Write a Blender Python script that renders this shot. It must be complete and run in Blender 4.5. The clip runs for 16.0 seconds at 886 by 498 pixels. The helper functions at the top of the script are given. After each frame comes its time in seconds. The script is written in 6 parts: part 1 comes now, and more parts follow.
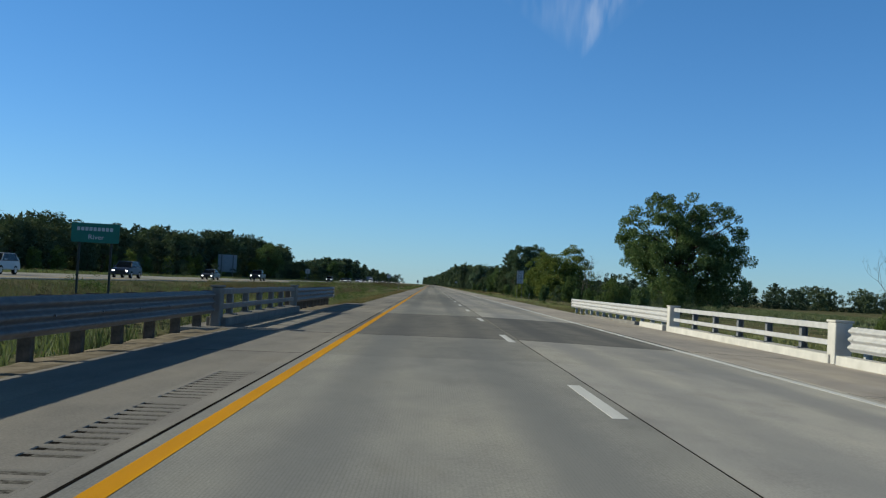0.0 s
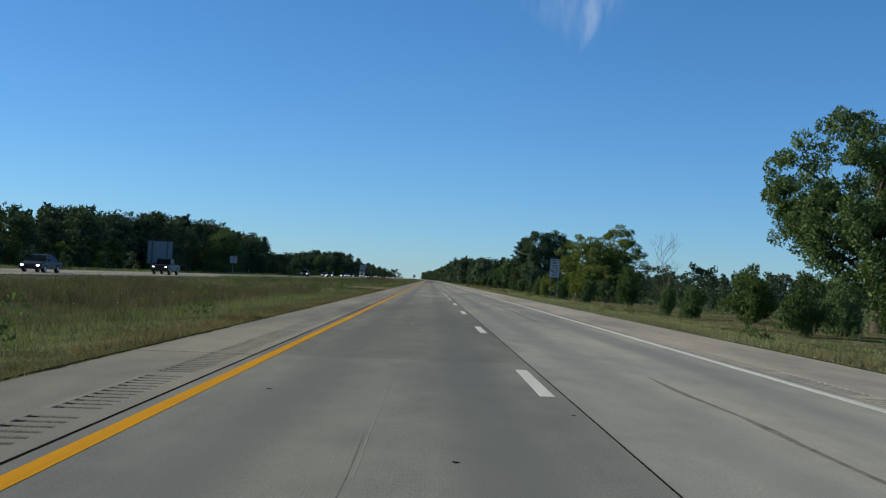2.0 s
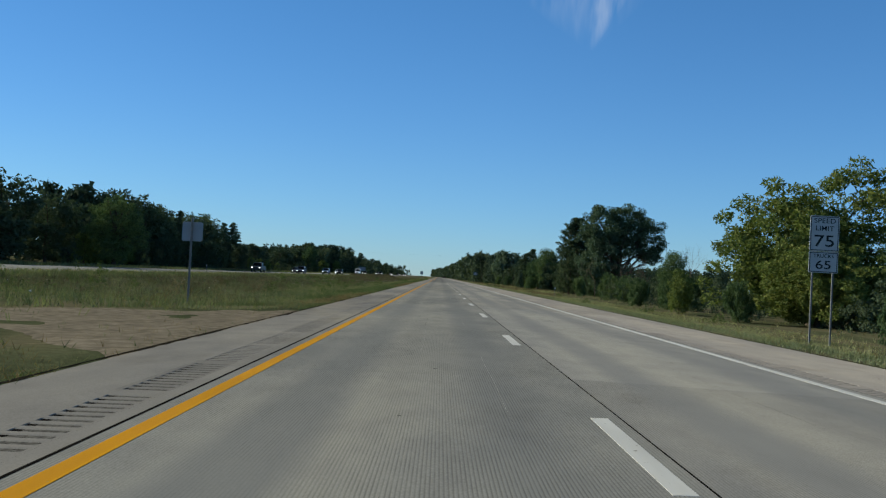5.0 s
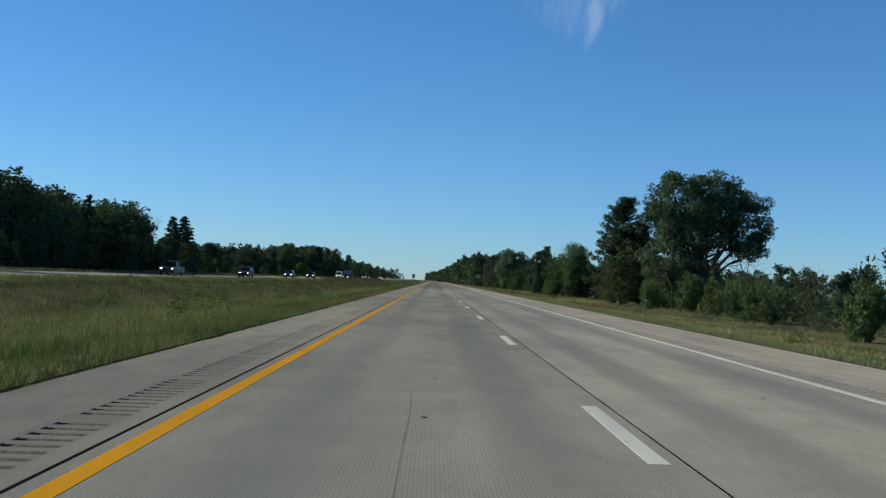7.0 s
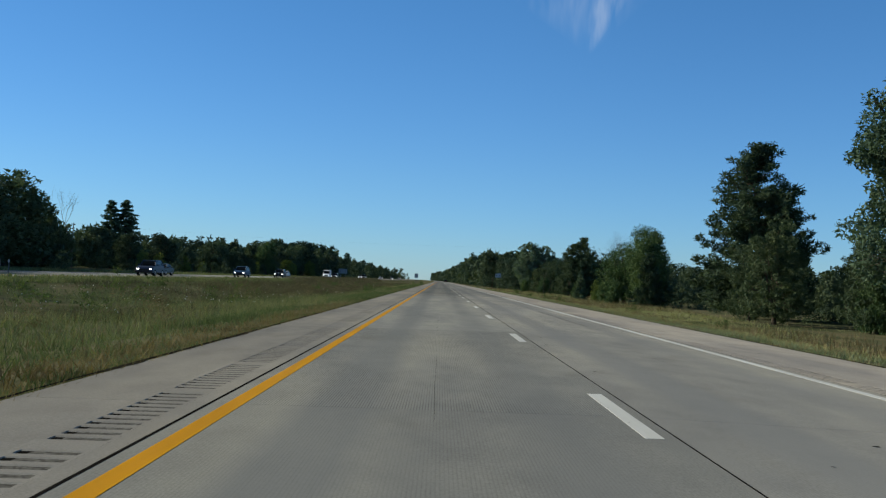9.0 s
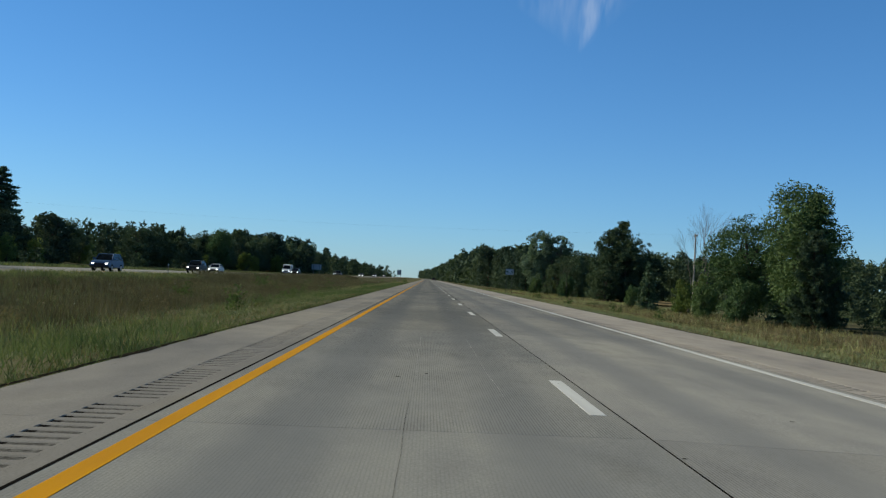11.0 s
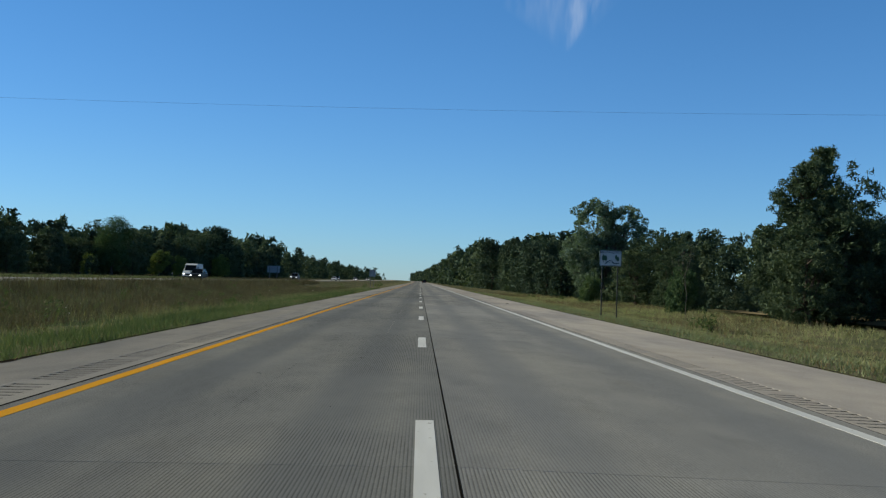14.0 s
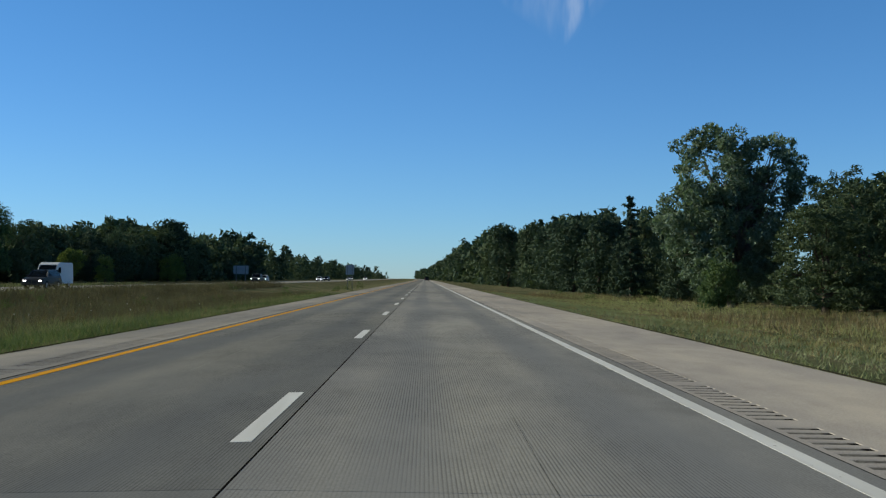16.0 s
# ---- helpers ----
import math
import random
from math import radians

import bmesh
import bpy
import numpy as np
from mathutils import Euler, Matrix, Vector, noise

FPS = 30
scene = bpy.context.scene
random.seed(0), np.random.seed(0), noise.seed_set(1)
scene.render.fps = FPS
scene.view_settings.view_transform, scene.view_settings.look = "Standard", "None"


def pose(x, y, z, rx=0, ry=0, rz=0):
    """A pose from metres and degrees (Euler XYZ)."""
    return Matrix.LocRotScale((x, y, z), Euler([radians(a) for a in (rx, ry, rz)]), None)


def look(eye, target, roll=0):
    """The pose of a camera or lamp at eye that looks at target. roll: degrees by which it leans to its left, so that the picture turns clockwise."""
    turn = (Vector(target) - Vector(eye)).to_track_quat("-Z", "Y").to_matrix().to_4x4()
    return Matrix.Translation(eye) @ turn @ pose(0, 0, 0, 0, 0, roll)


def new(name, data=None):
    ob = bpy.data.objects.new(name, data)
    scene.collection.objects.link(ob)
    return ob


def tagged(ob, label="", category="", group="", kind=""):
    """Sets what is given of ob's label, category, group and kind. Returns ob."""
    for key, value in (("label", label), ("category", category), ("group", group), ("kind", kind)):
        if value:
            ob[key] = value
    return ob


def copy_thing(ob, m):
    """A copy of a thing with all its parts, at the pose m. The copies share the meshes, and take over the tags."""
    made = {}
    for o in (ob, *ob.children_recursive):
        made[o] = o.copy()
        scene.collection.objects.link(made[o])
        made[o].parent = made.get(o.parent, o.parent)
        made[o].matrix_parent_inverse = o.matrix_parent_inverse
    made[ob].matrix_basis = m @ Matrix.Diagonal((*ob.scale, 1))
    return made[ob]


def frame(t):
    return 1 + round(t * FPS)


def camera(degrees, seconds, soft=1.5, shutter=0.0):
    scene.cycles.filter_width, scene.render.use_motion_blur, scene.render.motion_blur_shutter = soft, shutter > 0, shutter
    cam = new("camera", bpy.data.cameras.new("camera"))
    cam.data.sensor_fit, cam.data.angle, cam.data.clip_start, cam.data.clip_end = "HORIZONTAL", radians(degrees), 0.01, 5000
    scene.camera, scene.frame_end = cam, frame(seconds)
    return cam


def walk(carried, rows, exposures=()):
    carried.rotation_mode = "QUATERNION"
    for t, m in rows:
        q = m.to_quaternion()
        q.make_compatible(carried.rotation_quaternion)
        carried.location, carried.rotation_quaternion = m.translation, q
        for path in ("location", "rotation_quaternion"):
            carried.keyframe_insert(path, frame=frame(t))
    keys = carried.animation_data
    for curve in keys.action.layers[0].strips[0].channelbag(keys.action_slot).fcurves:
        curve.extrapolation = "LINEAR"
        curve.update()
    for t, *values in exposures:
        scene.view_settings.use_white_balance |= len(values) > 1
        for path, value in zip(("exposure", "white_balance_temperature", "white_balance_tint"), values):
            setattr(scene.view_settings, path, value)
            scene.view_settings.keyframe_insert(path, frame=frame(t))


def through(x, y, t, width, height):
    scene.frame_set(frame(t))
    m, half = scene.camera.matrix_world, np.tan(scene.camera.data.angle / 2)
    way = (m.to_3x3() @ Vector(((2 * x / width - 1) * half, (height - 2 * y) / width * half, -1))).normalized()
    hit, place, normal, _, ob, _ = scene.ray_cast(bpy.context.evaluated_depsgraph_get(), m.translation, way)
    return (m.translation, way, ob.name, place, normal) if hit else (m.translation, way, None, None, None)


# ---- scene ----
cam = camera(47.57, 16.0, 1.25, 0.012)
# seconds, eye x y z, yaw, pitch, lean
ROWS = [
    (0, 1.681, 0.6, 1.128, -0.694, 2.05, -3.165),
    (0.5, 1.79, 15.56, 1.13, -0.912, 1.86, -3.157),
    (1, 1.912, 30.5, 1.132, -0.951, 1.83, -3.015),
    (1.5, 2.059, 45.4, 1.134, -0.908, 1.8, -3.091),
    (2, 2.209, 60.44, 1.137, -0.757, 1.76, -2.972),
    (2.5, 2.288, 75.49, 1.138, -0.544, 1.52, -3.137),
    (3, 2.297, 90.57, 1.138, -0.307, 1.57, -3.129),
    (3.5, 2.255, 105.43, 1.137, -0.223, 1.46, -3.294),
    (4, 2.191, 120.52, 1.136, -0.111, 1.52, -3.134),
    (6.5, 1.933, 195.36, 1.132, -0.453, 1.647, -2.98),
    (7, 1.94, 210.45, 1.132, -0.522, 1.798, -2.802),
    (7.5, 1.957, 225.48, 1.133, -0.518, 1.825, -2.756),
    (8, 1.945, 240.51, 1.133, -0.213, 1.82, -2.87),
    (8.5, 1.843, 255.41, 1.131, -0.063, 1.865, -2.734),
    (9, 1.767, 270.28, 1.13, -0.197, 1.797, -2.833),
    (11.5, 2.011, 344.91, 1.134, -1.042, 1.721, -3.14),
    (12, 2.205, 359.73, 1.137, -1.235, 1.894, -2.908),
    (12.5, 2.476, 374.48, 1.141, -1.324, 1.867, -2.819),
    (13, 2.764, 389.47, 1.146, -1.252, 1.891, -2.666),
    (13.5, 3.069, 404.45, 1.15, -1.449, 1.711, -2.517),
    (14, 3.401, 418.98, 1.156, -1.312, 1.849, -1.995),
    (14.5, 3.751, 433.36, 1.159, -1.322, 1.777, -1.639),
    (15, 4.088, 448.05, 1.153, -1.212, 1.895, -1.334),
    (15.5, 4.434, 463.03, 1.148, -1.082, 1.844, -0.736),
    (16, 4.764, 478.22, 1.143, -1.008, 1.678, -0.223),
]
walk(cam, [(t, pose(x, y, z, 90 + pitch, lean, yaw)) for t, x, y, z, yaw, pitch, lean in ROWS])

# ---- light ----
SUN_AZ, SUN_EL = radians(-74.0), radians(23.5)      # azimuth clockwise from +y
sun_to = Vector((math.sin(SUN_AZ) * math.cos(SUN_EL), math.cos(SUN_AZ) * math.cos(SUN_EL), math.sin(SUN_EL)))
sun = new("sun", bpy.data.lights.new("sun", "SUN"))
sun.data.energy, sun.data.angle, sun.data.color = 4.6, radians(0.55), (0.935, 0.89, 0.70)
sun.matrix_world = look((0, 0, 60), Vector((0, 0, 60)) - sun_to)

world = bpy.data.worlds.new("sky")
scene.world = world
world.use_nodes = True
wt = world.node_tree
wt.nodes.clear()
w_out = wt.nodes.new("ShaderNodeOutputWorld")
w_bg = wt.nodes.new("ShaderNodeBackground")
w_sky = wt.nodes.new("ShaderNodeTexSky")
w_sky.sky_type, w_sky.sun_disc = "NISHITA", False
w_sky.sun_elevation, w_sky.sun_rotation = SUN_EL, SUN_AZ % (2 * math.pi)
w_sky.altitude, w_sky.air_density, w_sky.dust_density, w_sky.ozone_density = 250, 1.0, 0.0, 4.5
w_bg.inputs["Strength"].default_value = 0.12
w_tint = wt.nodes.new("ShaderNodeMix")
w_tint.data_type, w_tint.blend_type = "RGBA", "MULTIPLY"
w_tint.inputs[0].default_value, w_tint.inputs[7].default_value = 1.0, (0.5, 0.75, 0.95, 1)
# clear dry air: the haze towards the horizon stays pale blue
w_air, w_up = wt.nodes.new("ShaderNodeValToRGB"), wt.nodes.new("ShaderNodeSeparateXYZ")
w_tc = wt.nodes.new("ShaderNodeTexCoord")
while len(w_air.color_ramp.elements) < 5:
    w_air.color_ramp.elements.new(0.5)
# last two stops dim and grey the unseen upper sky to deepen shadows
for e, (p, c) in zip(w_air.color_ramp.elements, [(0.0, (0.41, 0.625, 0.92)), (0.10, (0.425, 0.655, 0.875)), (0.30, (0.395, 0.695, 0.88)), (0.60, (0.36, 0.385, 0.32)), (1.0, (0.31, 0.30, 0.22))]):
    e.position, e.color = p, (*c, 1)
wt.links.new(w_tc.outputs["Generated"], w_up.inputs[0])
wt.links.new(w_up.outputs[2], w_air.inputs[0])
wt.links.new(w_air.outputs[0], w_tint.inputs[7])
w_even = wt.nodes.new("ShaderNodeVectorMath")
w_even.operation = "SCALE"
wt.links.new(w_sky.outputs[0], w_even.inputs[0])
wt.links.new(w_even.outputs[0], w_tint.inputs[6])
# one thin wisp of high cloud ahead


def w_math(op, a, b=0.0):
    n = wt.nodes.new("ShaderNodeMath")
    n.operation = op
    for sock, v in ((n.inputs[0], a), (n.inputs[1], b)):
        if isinstance(v, (int, float)):
            sock.default_value = v
        else:
            wt.links.new(v, sock)
    return n.outputs[0]


w_sep = wt.nodes.new("ShaderNodeSeparateXYZ")
wt.links.new(w_tc.outputs["Generated"], w_sep.inputs[0])
w_noise = wt.nodes.new("ShaderNodeTexNoise")
w_map = wt.nodes.new("ShaderNodeMapping")
w_map.inputs["Scale"].default_value, w_map.inputs["Rotation"].default_value = (1.6, 1.0, 0.22), (0, radians(18), 0)
w_noise.inputs["Scale"].default_value, w_noise.inputs["Detail"].default_value = 40, 3
wt.links.new(w_tc.outputs["Generated"], w_map.inputs[0])
wt.links.new(w_map.outputs[0], w_noise.inputs["Vector"])
# dry air scatters little more light near the sun than away from it
toward = w_math("ADD", w_math("MULTIPLY", w_sep.outputs[0], math.sin(SUN_AZ)), w_math("MULTIPLY", w_sep.outputs[1], math.cos(SUN_AZ)))
wt.links.new(w_math("MINIMUM", w_math("SUBTRACT", 1.15, w_math("MULTIPLY", toward, 0.27)), 1.09), w_even.inputs[3])
rise = w_math("MAXIMUM", w_math("SUBTRACT", w_sep.outputs[2], 0.225), 0.0)


def streak(slope, spread):
    """A plume that leans by slope and widens by spread as it rises."""
    du = w_math("DIVIDE", w_math("SUBTRACT", w_sep.outputs[0], w_math("ADD", 0.1330, w_math("MULTIPLY", rise, slope))), w_math("ADD", 0.003, w_math("MULTIPLY", rise, spread)))
    return w_math("MAXIMUM", w_math("SUBTRACT", 1.0, w_math("MULTIPLY", du, du)), 0.0)


fade = w_math("MULTIPLY", rise, w_math("MAXIMUM", w_math("SUBTRACT", 0.37, w_sep.outputs[2]), 0.0))
front = w_math("GREATER_THAN", w_sep.outputs[1], 0.0)
wisp = w_math("ADD", streak(0.30, 0.30), w_math("MULTIPLY", streak(-0.25, 1.25), 0.40))
wisp = w_math("MULTIPLY", w_math("MULTIPLY", wisp, w_math("MINIMUM", w_math("MULTIPLY", fade, 240.0), 1.0)), front)
wisp = w_math("MULTIPLY", wisp, w_math("MAXIMUM", w_math("MULTIPLY", w_math("SUBTRACT", w_noise.outputs["Fac"], 0.38), 3.0), 0.0))
w_cloud = wt.nodes.new("ShaderNodeMix")
w_cloud.data_type = "RGBA"
wt.links.new(w_math("MINIMUM", w_math("MULTIPLY", wisp, 0.34), 0.22), w_cloud.inputs[0])
wt.links.new(w_tint.outputs[2], w_cloud.inputs[6])
w_cloud.inputs[7].default_value = (5.5, 6.0, 6.6, 1)
wt.links.new(w_cloud.outputs[2], w_bg.inputs["Color"])
wt.links.new(w_bg.outputs[0], w_out.inputs["Surface"])
scene.view_settings.exposure = 0.2

# ---- materials ----
def mat(name, rough=0.8, metal=0.0):
    m = bpy.data.materials.new(name)
    m.use_nodes = True
    b = m.node_tree.nodes["Principled BSDF"]
    b.inputs["Roughness"].default_value, b.inputs["Metallic"].default_value = rough, metal
    b.inputs["Specular IOR Level"].default_value = 0.3
    return m, m.node_tree, b


def node(nt, kind, **inputs):
    n = nt.nodes.new(kind)
    for k, v in inputs.items():
        n.inputs[k].default_value = v
    return n


def ramp(nt, fac, stops):
    n = nt.nodes.new("ShaderNodeValToRGB")
    while len(n.color_ramp.elements) < len(stops):
        n.color_ramp.elements.new(0.5)
    for e, (p, c) in zip(n.color_ramp.elements, stops):
        e.position, e.color = p, (*c, 1)
    nt.links.new(fac, n.inputs[0])
    return n.outputs[0]


def noise_of(nt, scale, detail=4.0, stretch=(1, 1, 1), coord="Object", rough=0.55):
    tc, mp = nt.nodes.new("ShaderNodeTexCoord"), nt.nodes.new("ShaderNodeMapping")
    mp.inputs["Scale"].default_value = stretch
    n = node(nt, "ShaderNodeTexNoise", Scale=scale, Detail=detail, Roughness=rough)
    nt.links.new(tc.outputs[coord], mp.inputs[0])
    nt.links.new(mp.outputs[0], n.inputs["Vector"])
    return n.outputs["Fac"]


def world_noise(nt, scale, detail=4.0, stretch=(1, 1, 1)):
    g, mp = nt.nodes.new("ShaderNodeNewGeometry"), nt.nodes.new("ShaderNodeMapping")
    mp.inputs["Scale"].default_value = stretch
    n = node(nt, "ShaderNodeTexNoise", Scale=scale, Detail=detail)
    nt.links.new(g.outputs["Position"], mp.inputs[0])
    nt.links.new(mp.outputs[0], n.inputs["Vector"])
    return n.outputs["Fac"]


def mix(nt, fac, a, b, kind="MIX"):
    n = nt.nodes.new("ShaderNodeMix")
    n.data_type, n.blend_type = "RGBA", kind
    for sock, v in ((n.inputs[0], fac), (n.inputs[6], a), (n.inputs[7], b)):
        if isinstance(v, (int, float)):
            sock.default_value = v
        elif isinstance(v, tuple):
            sock.default_value = (*v, 1)
        else:
            nt.links.new(v, sock)
    return n.outputs[2]


def maths(nt, op, a, b=0.0):
    n = nt.nodes.new("ShaderNodeMath")
    n.operation = op
    for sock, v in ((n.inputs[0], a), (n.inputs[1], b)):
        if isinstance(v, (int, float)):
            sock.default_value = v
        else:
            nt.links.new(v, sock)
    return n.outputs[0]


def bump(nt, b, height, strength=0.3, dist=0.01):
    n = node(nt, "ShaderNodeBump", Strength=strength, Distance=dist)
    nt.links.new(height, n.inputs["Height"])
    nt.links.new(n.outputs[0], b.inputs["Normal"])


def plain(name, colour, rough=0.6, metal=0.0, vary=0.15, scale=3.0, relief=0.0):
    m, nt, b = mat(name, rough, metal)
    b.inputs["Specular IOR Level"].default_value = 0.3 if rough < 0.85 else 0.0
    f = noise_of(nt, scale, 6)
    lo, hi = tuple(c * (1 - vary) for c in colour), tuple(min(1, c * (1 + vary)) for c in colour)
    nt.links.new(ramp(nt, f, [(0.3, lo), (0.7, hi)]), b.inputs["Base Color"])
    if relief:
        bump(nt, b, noise_of(nt, scale * 12, 4), relief, 0.01)
    return m


def concrete(name, colour, tined=True, batches=(1, 1, 1, 1), tone=0.10, groove=0.58):
    """Worn paving concrete: fine grain, broad stains, tyre-darkened wheel tracks and fine lengthwise tining."""
    m, nt, b = mat(name, 0.8)
    b.inputs["Specular IOR Level"].default_value = 0.0
    b.inputs["Diffuse Roughness"].default_value = 0.12
    c = colour
    big = ramp(nt, world_noise(nt, 0.40, 5, (1.2, 0.22, 1)), [(0.32, (c[0] * 0.80, c[1] * 0.82, c[2] * 0.86)), (0.5, c), (0.66, (c[0] * 1.17, c[1] * 1.15, c[2] * 1.10))])
    fine = ramp(nt, world_noise(nt, 60, 3), [(0.25, (0.80,) * 3), (0.75, (1.14,) * 3)])
    col = mix(nt, 1.0, big, fine, "MULTIPLY")
    mottle = ramp(nt, world_noise(nt, 2.0, 7, (1, 0.45, 1)), [(0.32, (0.91, 0.91, 0.92)), (0.5, (1, 1, 1)), (0.68, (1.07, 1.065, 1.05))])
    col = mix(nt, 1.0, col, mottle, "MULTIPLY")
    info = nt.nodes.new("ShaderNodeObjectInfo")
    col = mix(nt, 1.0, col, ramp(nt, info.outputs["Random"], [(0.0, (1 - tone,) * 3), (1.0, (1 + tone * 0.6,) * 3)]), "MULTIPLY")
    blot = ramp(nt, world_noise(nt, 0.9, 6, (1, 0.5, 1)), [(0.60, (1, 1, 1)), (0.74, (0.86, 0.85, 0.84))])
    col = mix(nt, 1.0, col, blot, "MULTIPLY")
    if tined:
        g, sp = nt.nodes.new("ShaderNodeNewGeometry"), nt.nodes.new("ShaderNodeSeparateXYZ")
        nt.links.new(g.outputs["Position"], sp.inputs[0])
        # wheel tracks: two darker bands a lane
        ph = maths(nt, "MULTIPLY", sp.outputs[0], 2 * math.pi / 1.83)
        band = maths(nt, "COSINE", maths(nt, "ADD", ph, -2 * math.pi * 0.93 / 1.83))
        wob = world_noise(nt, 0.5, 3, (1, 0.1, 1))
        band = maths(nt, "MULTIPLY", maths(nt, "ADD", band, 0.2), wob)
        col = mix(nt, ramp(nt, band, [(0.10, (0, 0, 0)), (0.60, (0.65,) * 3)]), col, (c[0] * 0.68, c[1] * 0.71, c[2] * 0.77))
        # stretches laid at different times: before the bridge, after it, the long middle one, the last one
        p0, p1, p2, p3 = batches
        tones = ramp(nt, maths(nt, "MULTIPLY", sp.outputs[1], 1 / 560), [(0.09, (p0,) * 3), (0.105, (p1, p1 * 1.01, p1 * 1.03)), (0.18, (p1, p1 * 1.01, p1 * 1.03)), (0.235, (p2,) * 3), (0.61, (p2,) * 3), (0.65, (p3, p3 * 1.02, p3 * 1.05))])
        col = mix(nt, 1.0, col, tones, "MULTIPLY")
        tine = maths(nt, "SINE", maths(nt, "MULTIPLY", sp.outputs[0], 2 * math.pi / 0.026))
        pick = ramp(nt, maths(nt, "FRACT", maths(nt, "MULTIPLY", info.outputs["Random"], 7.31)), [(0.30, (0.35,) * 3), (0.50, (1, 1, 1))])
        worn = mix(nt, 1.0, ramp(nt, world_noise(nt, 0.7, 4, (0.7, 0.25, 1)), [(0.36, (0.25,) * 3), (0.56, (1, 1, 1))]), pick, "MULTIPLY")
        worn = mix(nt, 1.0, worn, ramp(nt, world_noise(nt, 9, 5, (3, 0.25, 1)), [(0.30, (0.45,) * 3), (0.60, (1, 1, 1))]), "MULTIPLY")
        # the older stretches are worn smoother
        worn = mix(nt, 1.0, worn, ramp(nt, maths(nt, "MULTIPLY", sp.outputs[1], 1 / 560), [(0.12, (0.22,) * 3), (0.2, (0.6,) * 3), (0.6, (0.6,) * 3), (0.78, (0.8,) * 3)]), "MULTIPLY")
        tine = maths(nt, "MULTIPLY", tine, worn)
        col = mix(nt, 1.0, col, ramp(nt, tine, [(0.0, (1.04,) * 3), (0.7, (groove,) * 3)]), "MULTIPLY")
        bump(nt, b, maths(nt, "ADD", maths(nt, "MULTIPLY", tine, -0.6), world_noise(nt, 120, 2)), 0.2, 0.003)
    else:
        bump(nt, b, world_noise(nt, 90, 3), 0.4, 0.004)
    nt.links.new(col, b.inputs["Base Color"])
    return m


def paint(name, colour, under=(0.28, 0.27, 0.25), worn=0.62):
    """Road paint, thin and chipped, with the concrete showing through."""
    m, nt, b = mat(name, 0.7)
    b.inputs["Specular IOR Level"].default_value = 0.05
    chips = ramp(nt, world_noise(nt, 22, 6, (1, 0.4, 1)), [(worn, (0, 0, 0)), (worn + 0.06, (1, 1, 1))])
    col = ramp(nt, world_noise(nt, 1.3, 5, (3, 0.3, 1)), [(0.3, tuple(v * 0.82 for v in colour)), (0.7, colour)])
    nt.links.new(mix(nt, chips, col, under), b.inputs["Base Color"])
    bump(nt, b, world_noise(nt, 150, 2), 0.3, 0.003)
    return m


def leaf(name, lo, mid, hi, through=0.3, rough=0.75, fleck=0.4, spread=1.0):
    """Foliage: a tone for each leaf, a broad tone over the crown, light passing through."""
    m, nt, b = mat(name, rough)
    b.inputs["Specular IOR Level"].default_value = 0.06
    g, info = nt.nodes.new("ShaderNodeNewGeometry"), nt.nodes.new("ShaderNodeObjectInfo")
    f = maths(nt, "ADD", maths(nt, "MULTIPLY", g.outputs["Random Per Island"], fleck), maths(nt, "MULTIPLY", maths(nt, "ADD", maths(nt, "MULTIPLY", world_noise(nt, 0.35, 4), spread), 0.5 - 0.5 * spread), 1 - fleck))
    col = ramp(nt, f, [(0.2, lo), (0.5, mid), (0.85, hi)])
    col = mix(nt, 1.0, col, ramp(nt, info.outputs["Random"], [(0.0, (0.75, 0.8, 0.8)), (1.0, (1.2, 1.12, 0.95))]), "MULTIPLY")
    nt.links.new(col, b.inputs["Base Color"])
    tr, sh = nt.nodes.new("ShaderNodeBsdfTranslucent"), nt.nodes.new("ShaderNodeMixShader")
    nt.links.new(mix(nt, 1.0, col, (1.1, 1.25, 0.7), "MULTIPLY"), tr.inputs["Color"])
    sh.inputs[0].default_value = through
    nt.links.new(b.outputs[0], sh.inputs[1])
    nt.links.new(tr.outputs[0], sh.inputs[2])
    nt.links.new(sh.outputs[0], nt.nodes["Material Output"].inputs["Surface"])
    return m


M_LANE = concrete("lane_concrete", (0.300, 0.295, 0.276), batches=(0.97, 0.77, 1.0, 0.71))
# right lane, its base colour set lighter than the left lane's
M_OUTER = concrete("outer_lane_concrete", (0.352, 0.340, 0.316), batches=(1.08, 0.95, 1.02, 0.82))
M_DECK = concrete("deck_concrete", (0.180, 0.177, 0.169), tone=0.04, groove=0.9)
M_SHOULDER = concrete("shoulder_concrete", (0.300, 0.282, 0.258), tined=False)
# right shoulder, its base colour set lighter and pinker than the left one
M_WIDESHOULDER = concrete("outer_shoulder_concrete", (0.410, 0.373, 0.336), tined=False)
# groove floors, coloured darker than the shoulder around them
M_GROOVE = plain("dark_groove_floor", (0.125, 0.119, 0.110), 0.95, 0, 0.8, 26)
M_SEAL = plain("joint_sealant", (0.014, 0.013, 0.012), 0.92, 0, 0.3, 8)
M_YELLOW = paint("yellow_line_paint", (0.680, 0.315, 0.002), worn=0.72)
M_WHITE = paint("white_line_paint", (0.663, 0.663, 0.646), worn=0.66)
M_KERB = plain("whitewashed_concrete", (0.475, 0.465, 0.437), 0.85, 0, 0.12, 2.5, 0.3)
# darkened to carry the shade on the left bridge kerb
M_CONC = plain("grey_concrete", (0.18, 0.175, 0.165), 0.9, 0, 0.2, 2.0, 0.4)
# left rails only: their shade is put into this dark steel
M_SHADEZINC = plain("shade_dark_galvanised_steel", (0.105, 0.107, 0.112), 0.55, 0.1, 0.25, 5.0, 0.05)
